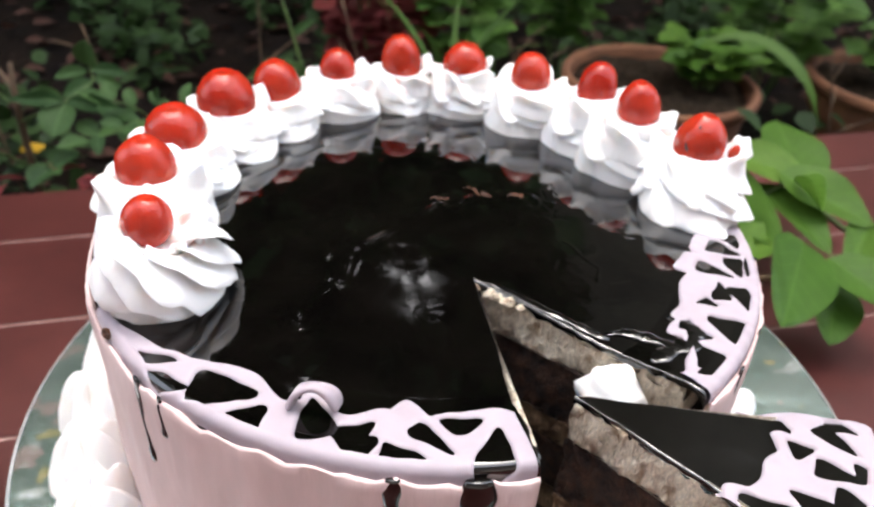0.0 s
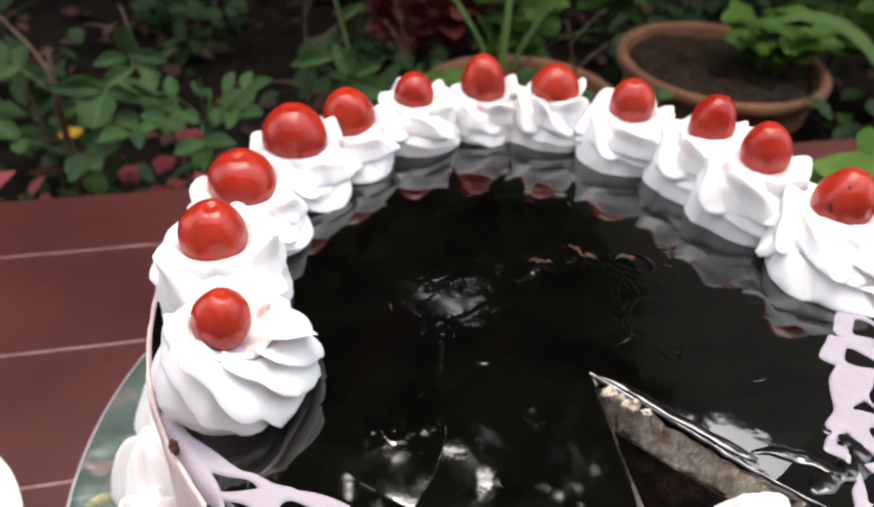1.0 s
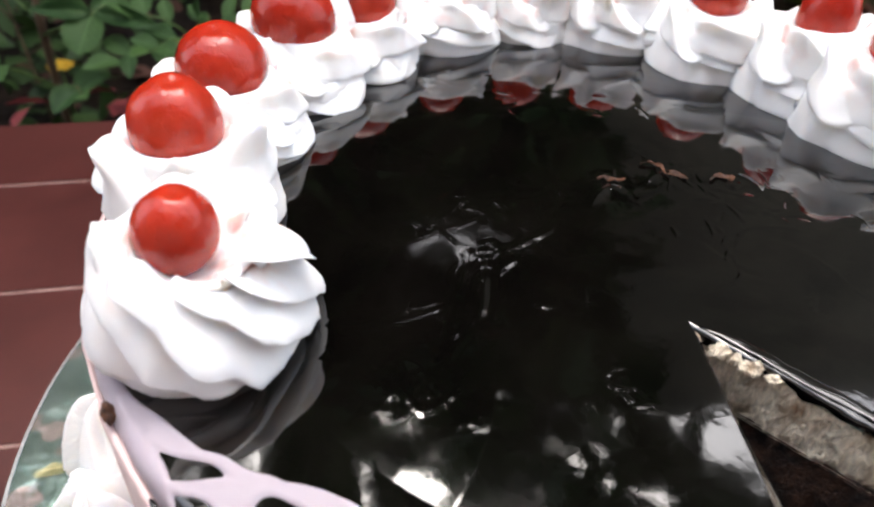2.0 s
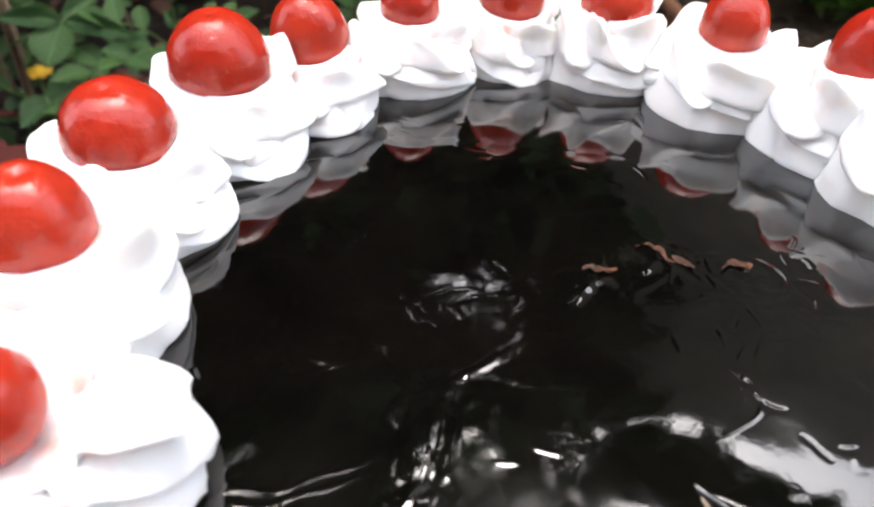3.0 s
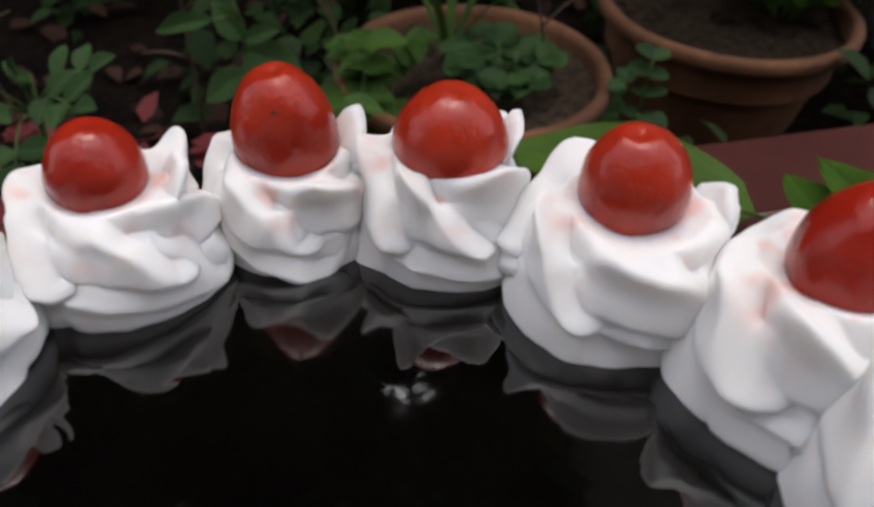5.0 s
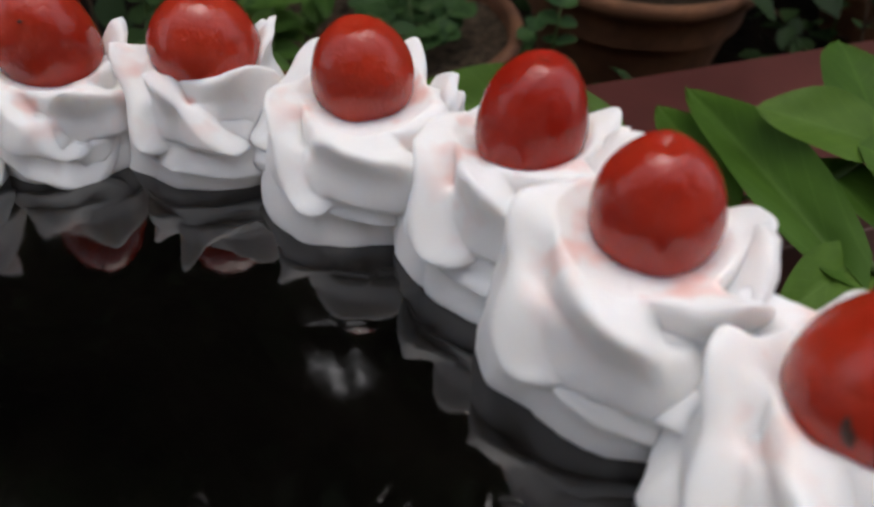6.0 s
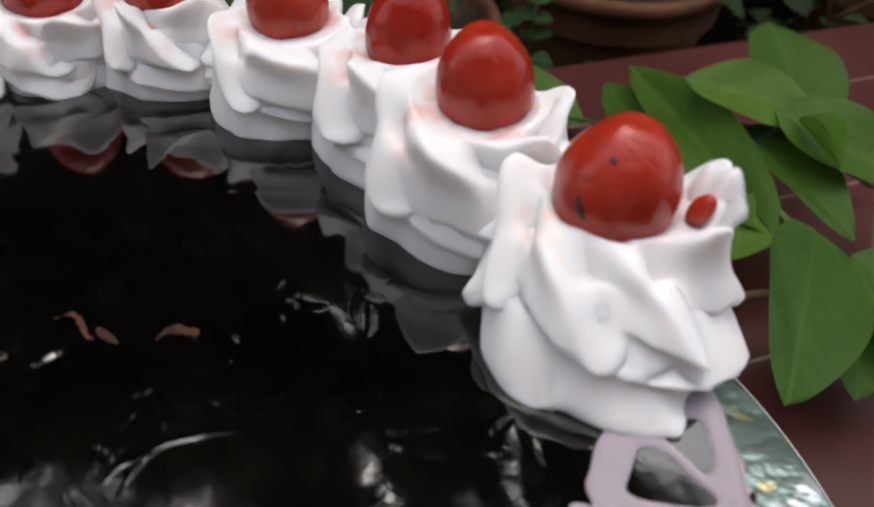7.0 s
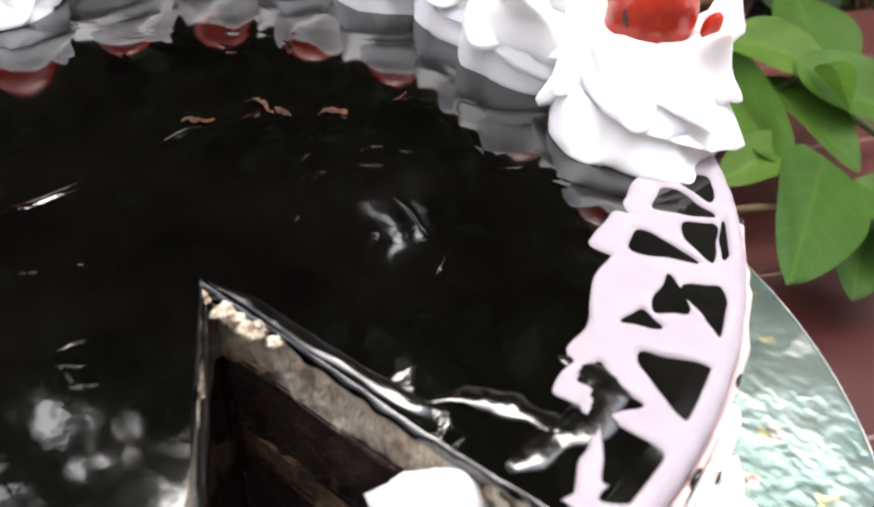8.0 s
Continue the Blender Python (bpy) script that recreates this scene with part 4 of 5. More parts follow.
# how far the middle of the cream lies from its cherry
SHIFT = [(0, 0.003), (0, 0), (0.001, -0.002), (0, 0), (0, -0.001), (0, -0.0035), (0, -0.0045), (0.003, -0.0045), (0.005, -0.002), (0.002, -0.004), (0.003, -0.003), (0, -0.007)]
fruits = []
for k, (x, y, z, w, h, size) in enumerate(TOPPINGS):
    foot = TOP - 0.0006 + min(0.0, glaze_height(Vector((x, y)) * 0.94))
    tall = z - 0.17 * h - foot
    puff = empty("cream_rosette", (x * 0.99, y * 0.99, foot))
    puff.rotation_euler = (0.05 * math.sin(k * 3.3), 0.05 * math.cos(k * 2.3), 0.0)
    large, ends = k == 0, k == 11
    reach = 1.3 if ends else 1.5 * max(0.0, 1 + (foot - TOP) / 0.004)
    lean = (SHIFT[k][0] * reach, SHIFT[k][1] * reach)
    if large:
        part("base_ring", fold_ring("base_ring", BASE_FORM, size * 0.95, 0.0, tall * 0.60, 6, 1.5, 0.7 * k, CREAM, depth=0.11, drop=0.10, drift=lean, spin=1.3 * k), puff)
        part("crown_ring", fold_ring("crown_ring", CROWN_FORM, size, tall * 0.16, tall * 1.04, 8, 2.5, 0.7 * k + 0.33, CREAM, depth=0.26, drop=0.12, tips=0.30, drift=lean, spin=1.3 * k + 0.4), puff)
    else:
        front = radians(-96 + 24 * math.sin(k * 4.1))
        part("base_ring", skirt("base_ring", DRUM, size * (0.88 if ends else 0.93), 0.0, tall * 0.62, 4 if ends else 3, 0.5, 0.7 * k, CREAM, 0.12, tall * 0.03, drift=lean, spin=front + 2.0, full=tall), puff)
        part("middle_ring", skirt("middle_ring", SKIRT, size * 0.93, tall * 0.10, tall * 0.80, 2, 0.9, 0.7 * k + 0.21, CREAM, 0.24, tall * 0.40, drift=lean, spin=front - 1.1, full=tall), puff)
        part("crown_ring", skirt("crown_ring", CUP, size * 0.92, tall * 0.42, tall * 1.04, 7 if ends else 5, 1.0 if ends else 1.6, 0.7 * k + 0.33, CREAM, 0.26 if ends else 0.20, tall * (0.18 if ends else 0.10), tips=tall * (0.42 if ends else 0.34), drift=lean, spin=front + (0.70 if ends else 1.30), full=tall), puff)
    ways = random.Random(31 + k)
    for q in range(3 if large else 1):
        way = radians((12, 165, 92)[q] + ways.uniform(-20, 20) + (40 if k < 4 else (-30 if k > 8 else 0)))
        lobe = part("petal", petal("petal", size * ways.uniform(0.55, 0.72), tall * 0.34 + 0.20 * h * ways.uniform(0.6, 1.25), 0.0028, k * 3.1 + q, CREAM), puff)
        lobe.matrix_basis = Matrix.Translation((math.cos(way) * size * 0.56 + x * 0.01, math.sin(way) * size * 0.56 + y * 0.01, tall * 0.66)) @ Matrix.Rotation(way + ways.uniform(-0.3, 0.3), 4, "Z")
    tagged(puff, "large white piped cream rosette at the cut" if k in (0, 11) else "white piped cream rosette on black glaze", "cream", "rosettes round the cake")
    red = new("cherry", cherry("cherry", w, h, k * 2.7))
    fruits.append(red)
    red.location = (x, y, z)
    red.rotation_euler = (0.12 * math.sin(k * 2.1), 0.12 * math.cos(k * 1.7), k * 1.1)
    shape = "tall" if h > 1.12 * w else ("small" if w < 0.0165 else "round")
    tagged(red, shape + " glossy red candied cherry on a cream rosette", "cherry", "cherries round the cake")

BLEMISH = two_tone("cherry_scar", (0.030, 0.010, 0.006), (0.10, 0.022, 0.010), 300, rough=0.6)


def scar(fruit, w, h, way, size, turn=0.0):
    """A dark scar let into the skin of a fruit; way: the direction from the fruit's middle, in its own axes."""
    d = Vector(way).normalized()
    ob = part("scar", lump("scar", (0, 0, 0), (size[0], size[1], 0.00035), size[0] * 9000, BLEMISH), fruit, "small dark scar in the skin")
    m = d.to_track_quat("Z", "Y").to_matrix().to_4x4() @ Matrix.Rotation(turn, 4, "Z")
    m.translation = Vector((d.x * w / 2, d.y * w / 2, d.z * h / 2)) * (1 - 0.10 * d.z * 0.35)
    ob.matrix_basis = m


for k, way, size, turn in ((11, (-0.369, -0.568, 0.735), (0.0005, 0.0004), 0), (11, (-0.722, -0.691, 0.032), (0.0007, 0.0019), 0.5), (6, (0.05, -0.78, 0.60), (0.0004, 0.0003), 0)):
    spin = Euler((0.12 * math.sin(k * 2.1), 0.12 * math.cos(k * 1.7), k * 1.1)).to_matrix()
    scar(fruits[k], TOPPINGS[k][3], TOPPINGS[k][4], spin.inverted() @ Vector(way), size, turn)

curl = part("petal", petal("curled_petal", 0.0065, 0.0150, 0.0022, 4.4, CREAM), puff)
curl.matrix_basis = puff.matrix_basis.inverted() @ Matrix.Translation((0.1100, 0.0225, 0.1605)) @ Matrix.Rotation(radians(35), 4, "Z")
bit = new("cherry_piece", cherry("cherry_piece", 0.0036, 0.0062, 3.3))
bit.location, bit.rotation_euler = (0.1092, 0.0208, 0.1710), (0.2, 0.25, 0)
tagged(bit, "small torn piece of red cherry stuck in cream", "cherry")

# the border of cream shells where the cake meets the board
shell_mesh = shell("cream_shell", 0.0185, 0.026, 6, 1.2, 0.5, CREAM_PLAIN)
border = tagged(empty("cream_border", (0, 0, BOARD)), "white piped cream border round the foot of the cake", "cream")
for k in range(26):
    a = radians(-36 + k * 12.4)
    ob = part("cream_shell", shell_mesh, border)
    ob.matrix_basis = pose(0.1285 * math.cos(a), 0.1285 * math.sin(a), 0, 0, 0, k * 77)

# a dollop that sticks to the back of the slice, crumbs on the glaze
dollop = new("cream_dollop", lump("cream_dollop", (0, 0, 0), (0.0088, 0.0080, 0.0085), 4, CREAM_PLAIN, rough=0.5))
dollop.location = (0.0558, -0.0715, 0.1362)
tagged(dollop, "smear of white cream stuck between slice and cake", "cream")
def flake(name, length, seed):
    """A curled, torn crumb."""
    n, m, verts = 16, 5, []
    for side in (0, 1):
        for i in range(n):
            t = i / (n - 1)
            wide = 0.0008 * (0.5 + 0.9 * abs(noise.noise((t * 5, seed, 2.0)))) * math.sin(math.pi * min(1, 0.08 + t * 0.9)) ** 0.5
            for j in range(m):
                v = j / (m - 1) - 0.5
                verts.append((length * (t - 0.5), 0.35 * length * noise.noise((t * 1.6, seed, 0.0)) + wide * 2 * v, 0.0004 + 0.16 * length * abs(noise.noise((t * 2.5, seed, 4.0))) + 0.0012 * v * noise.noise((t * 4, seed, 7.0)) - 0.0003 * side))
    faces = grid_faces(n, m) + [tuple(n * m + q for q in f[::-1]) for f in grid_faces(n, m)]
    return mesh_of(name, verts, faces, CRUMB)


for k, (x, y, length, turn) in enumerate(((0.0150, 0.0175, 0.0085, -20), (0.0200, 0.0150, 0.0050, -50), (0.0310, 0.0160, 0.0065, 8), (0.0030, 0.0105, 0.0070, 3))):
    bit = new("crumb", flake("crumb", length, k * 2.3))
    bit.matrix_basis = pose(x, y, TOP + glaze_height(Vector((x, y))) + 0.0002, 0, 0, turn)
    tagged(bit, "curled golden brown crumb lying on the glaze", "crumb", "crumbs")


crust = new("crumb", lump("rim_crumb", (0, 0, 0), (0.0030, 0.0013, 0.0011), 6, CRUMB, rough=0.9))
crust.matrix_basis = pose(-0.0885, -0.0722, TOP - 0.0006, 0, 25, 110)
tagged(crust, "dark dried crumb stuck on the cake's rim", "crumb", "crumbs")

# ---- board, stand and bowl ----
def board():
    thing = empty("cake_board", (0.0115, 0.013, 0))
    part("disc", lathe("disc", [(0.0, 0.048), (0.06, 0.048), (0.12, 0.048), (0.1735, 0.0478), (0.1758, 0.0472)], FOIL, 128), thing, "green-white embossed foil")
    part("rim", lathe("rim", [(0.1758, 0.0473), (0.1772, 0.0462), (0.1774, 0.0448), (0.1762, 0.0440), (0.0, 0.0440)], SILVER, 128), thing, "thin silver edge")
    tagged(thing, "round cake board in pale green patterned foil", "cake board")
    foot = new("cake_stand", lathe("cake_stand", [(0.0, 0.044), (0.115, 0.044), (0.118, 0.040), (0.110, 0.034), (0.03, 0.030), (0.03, 0.012), (0.085, 0.008), (0.09, 0.0), (0.0, 0.0)], CERAMIC, 64))
    foot.location = (0.0115, 0.013, 0)
    tagged(foot, "low white stand under the cake board", "cake stand")


board()
bowl = new("bowl", lathe("bowl", [(0.0, 0.004), (0.030, 0.005), (0.047, 0.022), (0.0545, 0.046), (0.0565, 0.050), (0.0585, 0.049), (0.058, 0.044), (0.050, 0.020), (0.034, 0.002), (0.030, 0.0), (0.0, 0.0)][::-1], CERAMIC, 64))
bowl.location = (-0.226, -0.060, 0)
tagged(bowl, "plain white ceramic bowl on the red floor", "bowl")


# ---- plants ----
def leaf_mesh(name, kind, material, fold=0.16, droop=0.25, rows=13, cols=9):
    """A leaf one long on +y and one wide, with a folded middle and a drooping tip. kind: ovate, heart, strap or round."""
    verts, uvs = [], []
    for i in range(rows):
        t = i / (rows - 1)
        if kind == "heart":
            half = 0.5 * math.sin(math.pi * t ** 0.72) ** 0.72 if 0 < t < 1 else 0.0
        elif kind == "strap":
            half = 0.5 * min(1.0, 0.5 + 3 * t) * (1 - t ** 3) ** 0.7
        elif kind == "round":
            half = 0.5 * math.sin(math.pi * t) ** 0.55 if 0 < t < 1 else 0.0
        else:
            half = 0.5 * math.sin(math.pi * t ** 0.85) ** 0.85 if 0 < t < 1 else 0.0
        for j in range(cols):
            u = -1 + 2 * j / (cols - 1)
            back = -0.16 * abs(u) ** 1.5 * (1 - t) ** 3 if kind == "heart" else 0.0
            wave = 0.02 * math.sin(9 * t + 3 * u) * abs(u)
            verts.append((u * half, t + back, fold * abs(u) * half * 1.4 - droop * t * t + wave))
            uvs.append((0.5 + u * half, t))
    faces = grid_faces(rows, cols)
    me = mesh_of(name, verts, faces, material)
    layer_uv = me.uv_layers.new(name="UVMap")
    for loop in me.loops:
        layer_uv.data[loop.index].uv = uvs[loop.vertex_index]
    return me


def set_leaf(parent, me, base, tip, width, up=(0, -0.45, 0.9), name="leaf"):
    base, tip, up = Vector(base), Vector(tip), Vector(up)
    y = tip - base
    length = y.length
    y.normalize()
    x = y.cross(up).normalized()
    z = x.cross(y)
    m = Matrix((x * width, y * length, z * length)).transposed().to_4x4()
    m.translation = base
    ob = part(name, me, parent)
    ob.matrix_basis = m
    return ob


rose_leaf = leaf_mesh("rose_leaflet", "ovate", ROSE_LEAF, droop=0.12)
rose_round = leaf_mesh("rose_round_leaflet", "round", ROSE_LEAF, droop=0.12)
vine_leaf = leaf_mesh("vine_leaf", "heart", VINE_LEAF, fold=0.14, droop=0.05, rows=17, cols=11)
young_leaf = leaf_mesh("young_leaf", "ovate", YOUNG_LEAF, fold=0.6, droop=0.1)
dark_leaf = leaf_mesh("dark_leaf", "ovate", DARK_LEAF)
herb_leaf = leaf_mesh("herb_leaf", "heart", HERB_LEAF, droop=0.2)
strap_leaf = leaf_mesh("strap_leaf", "strap", GRASS_LEAF, fold=0.5, droop=0.0, rows=15, cols=5)
rng = random.Random(5)


def frond(parent, base, tip, pairs, size, me=rose_leaf, sag=0.01):
    """A compound leaf: a thin rachis with leaflets in pairs and one at the end."""
    pts = arc_points(base, tip, sag)
    part("rachis", tube("rachis", pts, [0.0011 - 0.00006 * i for i in range(9)], STEM, 6), parent)
    ahead = (Vector(tip) - Vector(base)).normalized()
    side = ahead.cross(Vector((0, -0.45, 0.9))).normalized()
    set_leaf(parent, me, tip, Vector(tip) + ahead * size * 1.1, size * 0.62)
    for k in range(pairs):
        at = pts[8 - int(1 + k * 6 / max(1, pairs))]
        for s in (-1, 1):
            way = (ahead * 0.45 + side * s + Vector((0, 0, rng.uniform(-0.1, 0.15)))).normalized()
            set_leaf(parent, rose_round if rng.random() < 0.25 else me, at, at + way * size * rng.uniform(0.85, 1.1), size * rng.uniform(0.5, 0.66))


def plant(name, label, category, group=""):
    return tagged(empty(name), label, category, group)


def rose_bush():
    bush = plant("rose_bush", "low rose bush with dark green compound leaves", "plant")
    part("stem", tube("stem", [(-0.40, 0.43, SOIL), (-0.395, 0.42, -0.10), (-0.385, 0.405, -0.02), (-0.375, 0.395, 0.03)], [0.004, 0.0035, 0.003, 0.002], TWIG, 8), bush)
    part("rachis", tube("rachis", [(-0.385, 0.405, -0.03), (-0.3371, 0.400, -0.0055), (-0.3262, 0.440, -0.001), (-0.3322, 0.450, 0.009)], [0.0014, 0.0012, 0.0010, 0.0008], STEM, 6), bush)
    for base, tip, w in (((-0.3322, 0.450, 0.0085), (-0.3286, 0.440, 0.0360), 0.0236), ((-0.3339, 0.450, 0.0053), (-0.3580, 0.430, 0.0057), 0.0140), ((-0.3316, 0.450, 0.0065), (-0.3010, 0.460, 0.0008), 0.0150),
                         ((-0.3244, 0.440, 0.0033), (-0.3010, 0.440, -0.006), 0.0125), ((-0.3262, 0.440, -0.001), (-0.3500, 0.420, -0.0090), 0.0165), ((-0.3371, 0.400, -0.0053), (-0.3790, 0.385, 0.0023), 0.0150),
                         ((-0.3349, 0.400, -0.0041), (-0.2780, 0.385, -0.0018), 0.0160), ((-0.3381, 0.400, -0.0034), (-0.3660, 0.400, 0.0055), 0.0130), ((-0.3373, 0.400, -0.0064), (-0.3390, 0.368, -0.0220), 0.0330)):
        set_leaf(bush, rose_round if w > 0.02 else rose_leaf, base, tip, w, up=(0, -0.75, 0.65))
    frond(bush, (-0.40, 0.42, -0.02), (-0.440, 0.42, 0.00), 2, 0.026)
    frond(bush, (-0.39, 0.41, -0.08), (-0.43, 0.34, -0.03), 2, 0.024)
    frond(bush, (-0.39, 0.43, -0.10), (-0.34, 0.36, -0.055), 2, 0.028)
    part("branch", tube("branch", [(-0.40, 0.43, -0.06), (-0.424, 0.47, -0.027), (-0.447, 0.49, -0.013), (-0.49, 0.50, 0.03)], [0.003, 0.0024, 0.002, 0.0016], TWIG, 6), bush)
    second = plant("rose_bush", "young rose shoot with small green leaflets", "plant")
    part("stem", tube("stem", [(-0.27, 0.44, SOIL), (-0.265, 0.43, -0.07), (-0.25, 0.415, -0.005)], [0.003, 0.0026, 0.0016], STEM, 8), second)
    for tip, pairs, size in (((-0.215, 0.42, -0.004), 2, 0.022), ((-0.258, 0.415, -0.006), 2, 0.014), ((-0.30, 0.40, -0.004), 2, 0.024), ((-0.215, 0.39, -0.012), 2, 0.026), ((-0.275, 0.36, -0.012), 2, 0.024), ((-0.31, 0.375, -0.03), 2, 0.026), ((-0.24, 0.355, -0.03), 1, 0.028)):
        frond(second, (-0.262, 0.425, -0.04), tip, pairs, size)
    third = plant("rose_bush", "tall thin shoot with a few long leaves", "plant")
    part("stem", tube("stem", [(-0.150, 0.51, SOIL), (-0.142, 0.51, -0.06), (-0.138, 0.51, -0.020), (-0.144, 0.51, 0.007), (-0.155, 0.515, 0.045), (-0.175, 0.52, 0.12)], [0.003, 0.0026, 0.0022, 0.0018, 0.0015, 0.001], STEM, 8), third)
    for base, tip, w in (((-0.1500, 0.483, 0.005), (-0.1990, 0.490, -0.008), 0.0150), ((-0.1373, 0.500, -0.0177), (-0.1552, 0.500, 0.010), 0.0200), ((-0.138, 0.505, -0.03), (-0.096, 0.495, -0.035), 0.026), ((-0.138, 0.505, -0.03), (-0.110, 0.49, -0.055), 0.026), ((-0.139, 0.505, -0.045), (-0.168, 0.485, -0.060), 0.024), ((-0.138, 0.505, -0.02), (-0.112, 0.50, -0.008), 0.014), ((-0.150, 0.513, 0.03), (-0.130, 0.51, 0.048), 0.010)):
        set_leaf(third, rose_leaf, base, tip, w, up=(0, -0.7, 0.7))
    part("petiole", tube("petiole", [(-0.141, 0.509, -0.006), (-0.146, 0.495, 0.002), (-0.1505, 0.483, 0.005)], [0.0012, 0.001, 0.0008], STEM, 6), third)


def vine():
    thing = plant("vine", "bright green vine with heart-shaped leaves on the floor", "plant")
    part("stem", tube("stem", [(0.300, 0.235, 0.010), (0.262, 0.232, 0.034), (0.2390, 0.2275, 0.052), (0.2158, 0.2172, 0.042), (0.2140, 0.1959, 0.040), (0.2200, 0.1760, 0.041), (0.2250, 0.1600, 0.042), (0.2300, 0.1440, 0.040), (0.250, 0.120, 0.012)], [0.0022, 0.0022, 0.0021, 0.0020, 0.0019, 0.0019, 0.0018, 0.0016, 0.0014], STEM, 8), thing)
    part("twig", tube("twig", [(0.1763, 0.1290, 0.038), (0.1905, 0.1289, 0.040), (0.2072, 0.1293, 0.041), (0.2260, 0.1480, 0.040)], [0.0016, 0.0019, 0.0020, 0.0018], TWIG, 8), thing)
    leaves = (((0.2397, 0.2282, 0.058), (0.1931, 0.2434, 0.066), 0.0345, 0.0), ((0.2520, 0.2400, 0.050), (0.2545, 0.3031, 0.066), 0.0500, 0.1), ((0.2371, 0.2191, 0.058), (0.2864, 0.1911, 0.045), 0.0410, 0.1),
              ((0.2240, 0.2231, 0.046), (0.2491, 0.1632, 0.040), 0.0350, 0.2), ((0.2103, 0.1801, 0.040), (0.1794, 0.2902, 0.050), 0.0320, -0.3), ((0.1830, 0.2250, 0.030), (0.1722, 0.2973, 0.034), 0.0260, -0.2),
              ((0.2169, 0.1778, 0.040), (0.1810, 0.1544, 0.034), 0.0250, 0.0), ((0.2172, 0.1420, 0.052), (0.1850, 0.0735, 0.052), 0.0420, 0.25), ((0.2430, 0.1388, 0.030), (0.2277, 0.0960, 0.022), 0.0320, 0.1),
              ((0.2839, 0.1950, 0.040), (0.2543, 0.1471, 0.035), 0.0250, 0.0), ((0.2400, 0.1380, 0.046), (0.2720, 0.1000, 0.040), 0.0380, 0.1), ((0.1460, 0.2950, 0.012), (0.0420, 0.3350, 0.016), 0.0500, -0.1))
    for base, tip, w, side in leaves:
        set_leaf(thing, vine_leaf, base, tip, w, up=(side, -0.35, 0.95))
        near = min((Vector(q) for q in ((0.2390, 0.2275, 0.052), (0.2158, 0.2172, 0.042), (0.2140, 0.1959, 0.040), (0.2250, 0.1600, 0.042), (0.2300, 0.1440, 0.040))), key=lambda q: (q - Vector(base)).length)
        part("petiole", tube("petiole", [near, Vector(base) + Vector((0, 0, -0.0005))], [0.0014, 0.0010], STEM, 6), thing)
    set_leaf(thing, young_leaf, (0.2360, 0.2150, 0.0605), (0.2475, 0.1872, 0.0560), 0.0115, name="young_leaf", up=(0.1, -0.3, 0.95))


def pot(at, radius, tall, label, soil=POT_SOIL):
    x, y, z = at
    thing = empty("flower_pot", (x, y, z - tall))
    r, t = radius, tall
    part("body", lathe("pot_body", [(0.0, 0.0), (r * 0.66, 0.0), *((r * (0.69 + 0.195 * q / 14), 0.01 + (t - 0.031) * q / 14) for q in range(15)), (r * 0.93, t - 0.017), (r * 0.975, t - 0.015), (r, t - 0.011), (r * 1.0, t - 0.004), (r * 0.985, t), (r * 0.92, t), (r * 0.90, t - 0.006), (r * 0.885, t - 0.05)], TERRACOTTA, 72, 0.012), thing)
    verts = [(0, 0, t - 0.016)]
    for i in range(1, 12):
        for j in range(48):
            a, q = 2 * math.pi * j / 48, r * 0.895 * i / 11
            verts.append((q * math.cos(a), q * math.sin(a), t - 0.016 + 0.010 * noise.noise((q * math.cos(a) * 30 + x, q * math.sin(a) * 30, 1))))
    faces = [(0, 1 + j, 1 + (j + 1) % 48) for j in range(48)]
    faces += [tuple(1 + v for v in f) for f in grid_faces(11, 48, wrap=True)]
    part("potting_soil", mesh_of("potting_soil", verts, faces, soil), thing)
    return tagged(thing, label, "flower pot", "flower pots")


def herb(at, spread, tall, count, label, me, size):
    """A bushy herb: thin stems that fan out, each with leaves along it."""
    thing = plant("herb", label, "plant")
    for k in range(count):
        a = 2 * math.pi * k / count + rng.uniform(-0.4, 0.4)
        q = spread * rng.uniform(0.35, 1.0)
        tip = Vector(at) + Vector((q * math.cos(a), q * math.sin(a), tall * rng.uniform(0.55, 1.0)))
        pts = arc_points(Vector(at) + Vector((0.01 * math.cos(a), 0.01 * math.sin(a), -0.01)), tip, 0.015, 7)
        part("stem", tube("herb_stem", pts, [0.0016 - 0.00012 * i for i in range(7)], STEM, 6), thing)
        for i in range(2, 7):
            for s in (-1, 1):
                b = a + s * rng.uniform(0.7, 1.5)
                way = Vector((math.cos(b), math.sin(b), rng.uniform(-0.1, 0.5))).normalized()
                set_leaf(thing, me, pts[i], pts[i] + way * size * rng.uniform(0.7, 1.15), size * rng.uniform(0.65, 0.9), up=(0, -0.3, 0.95))
    return thing


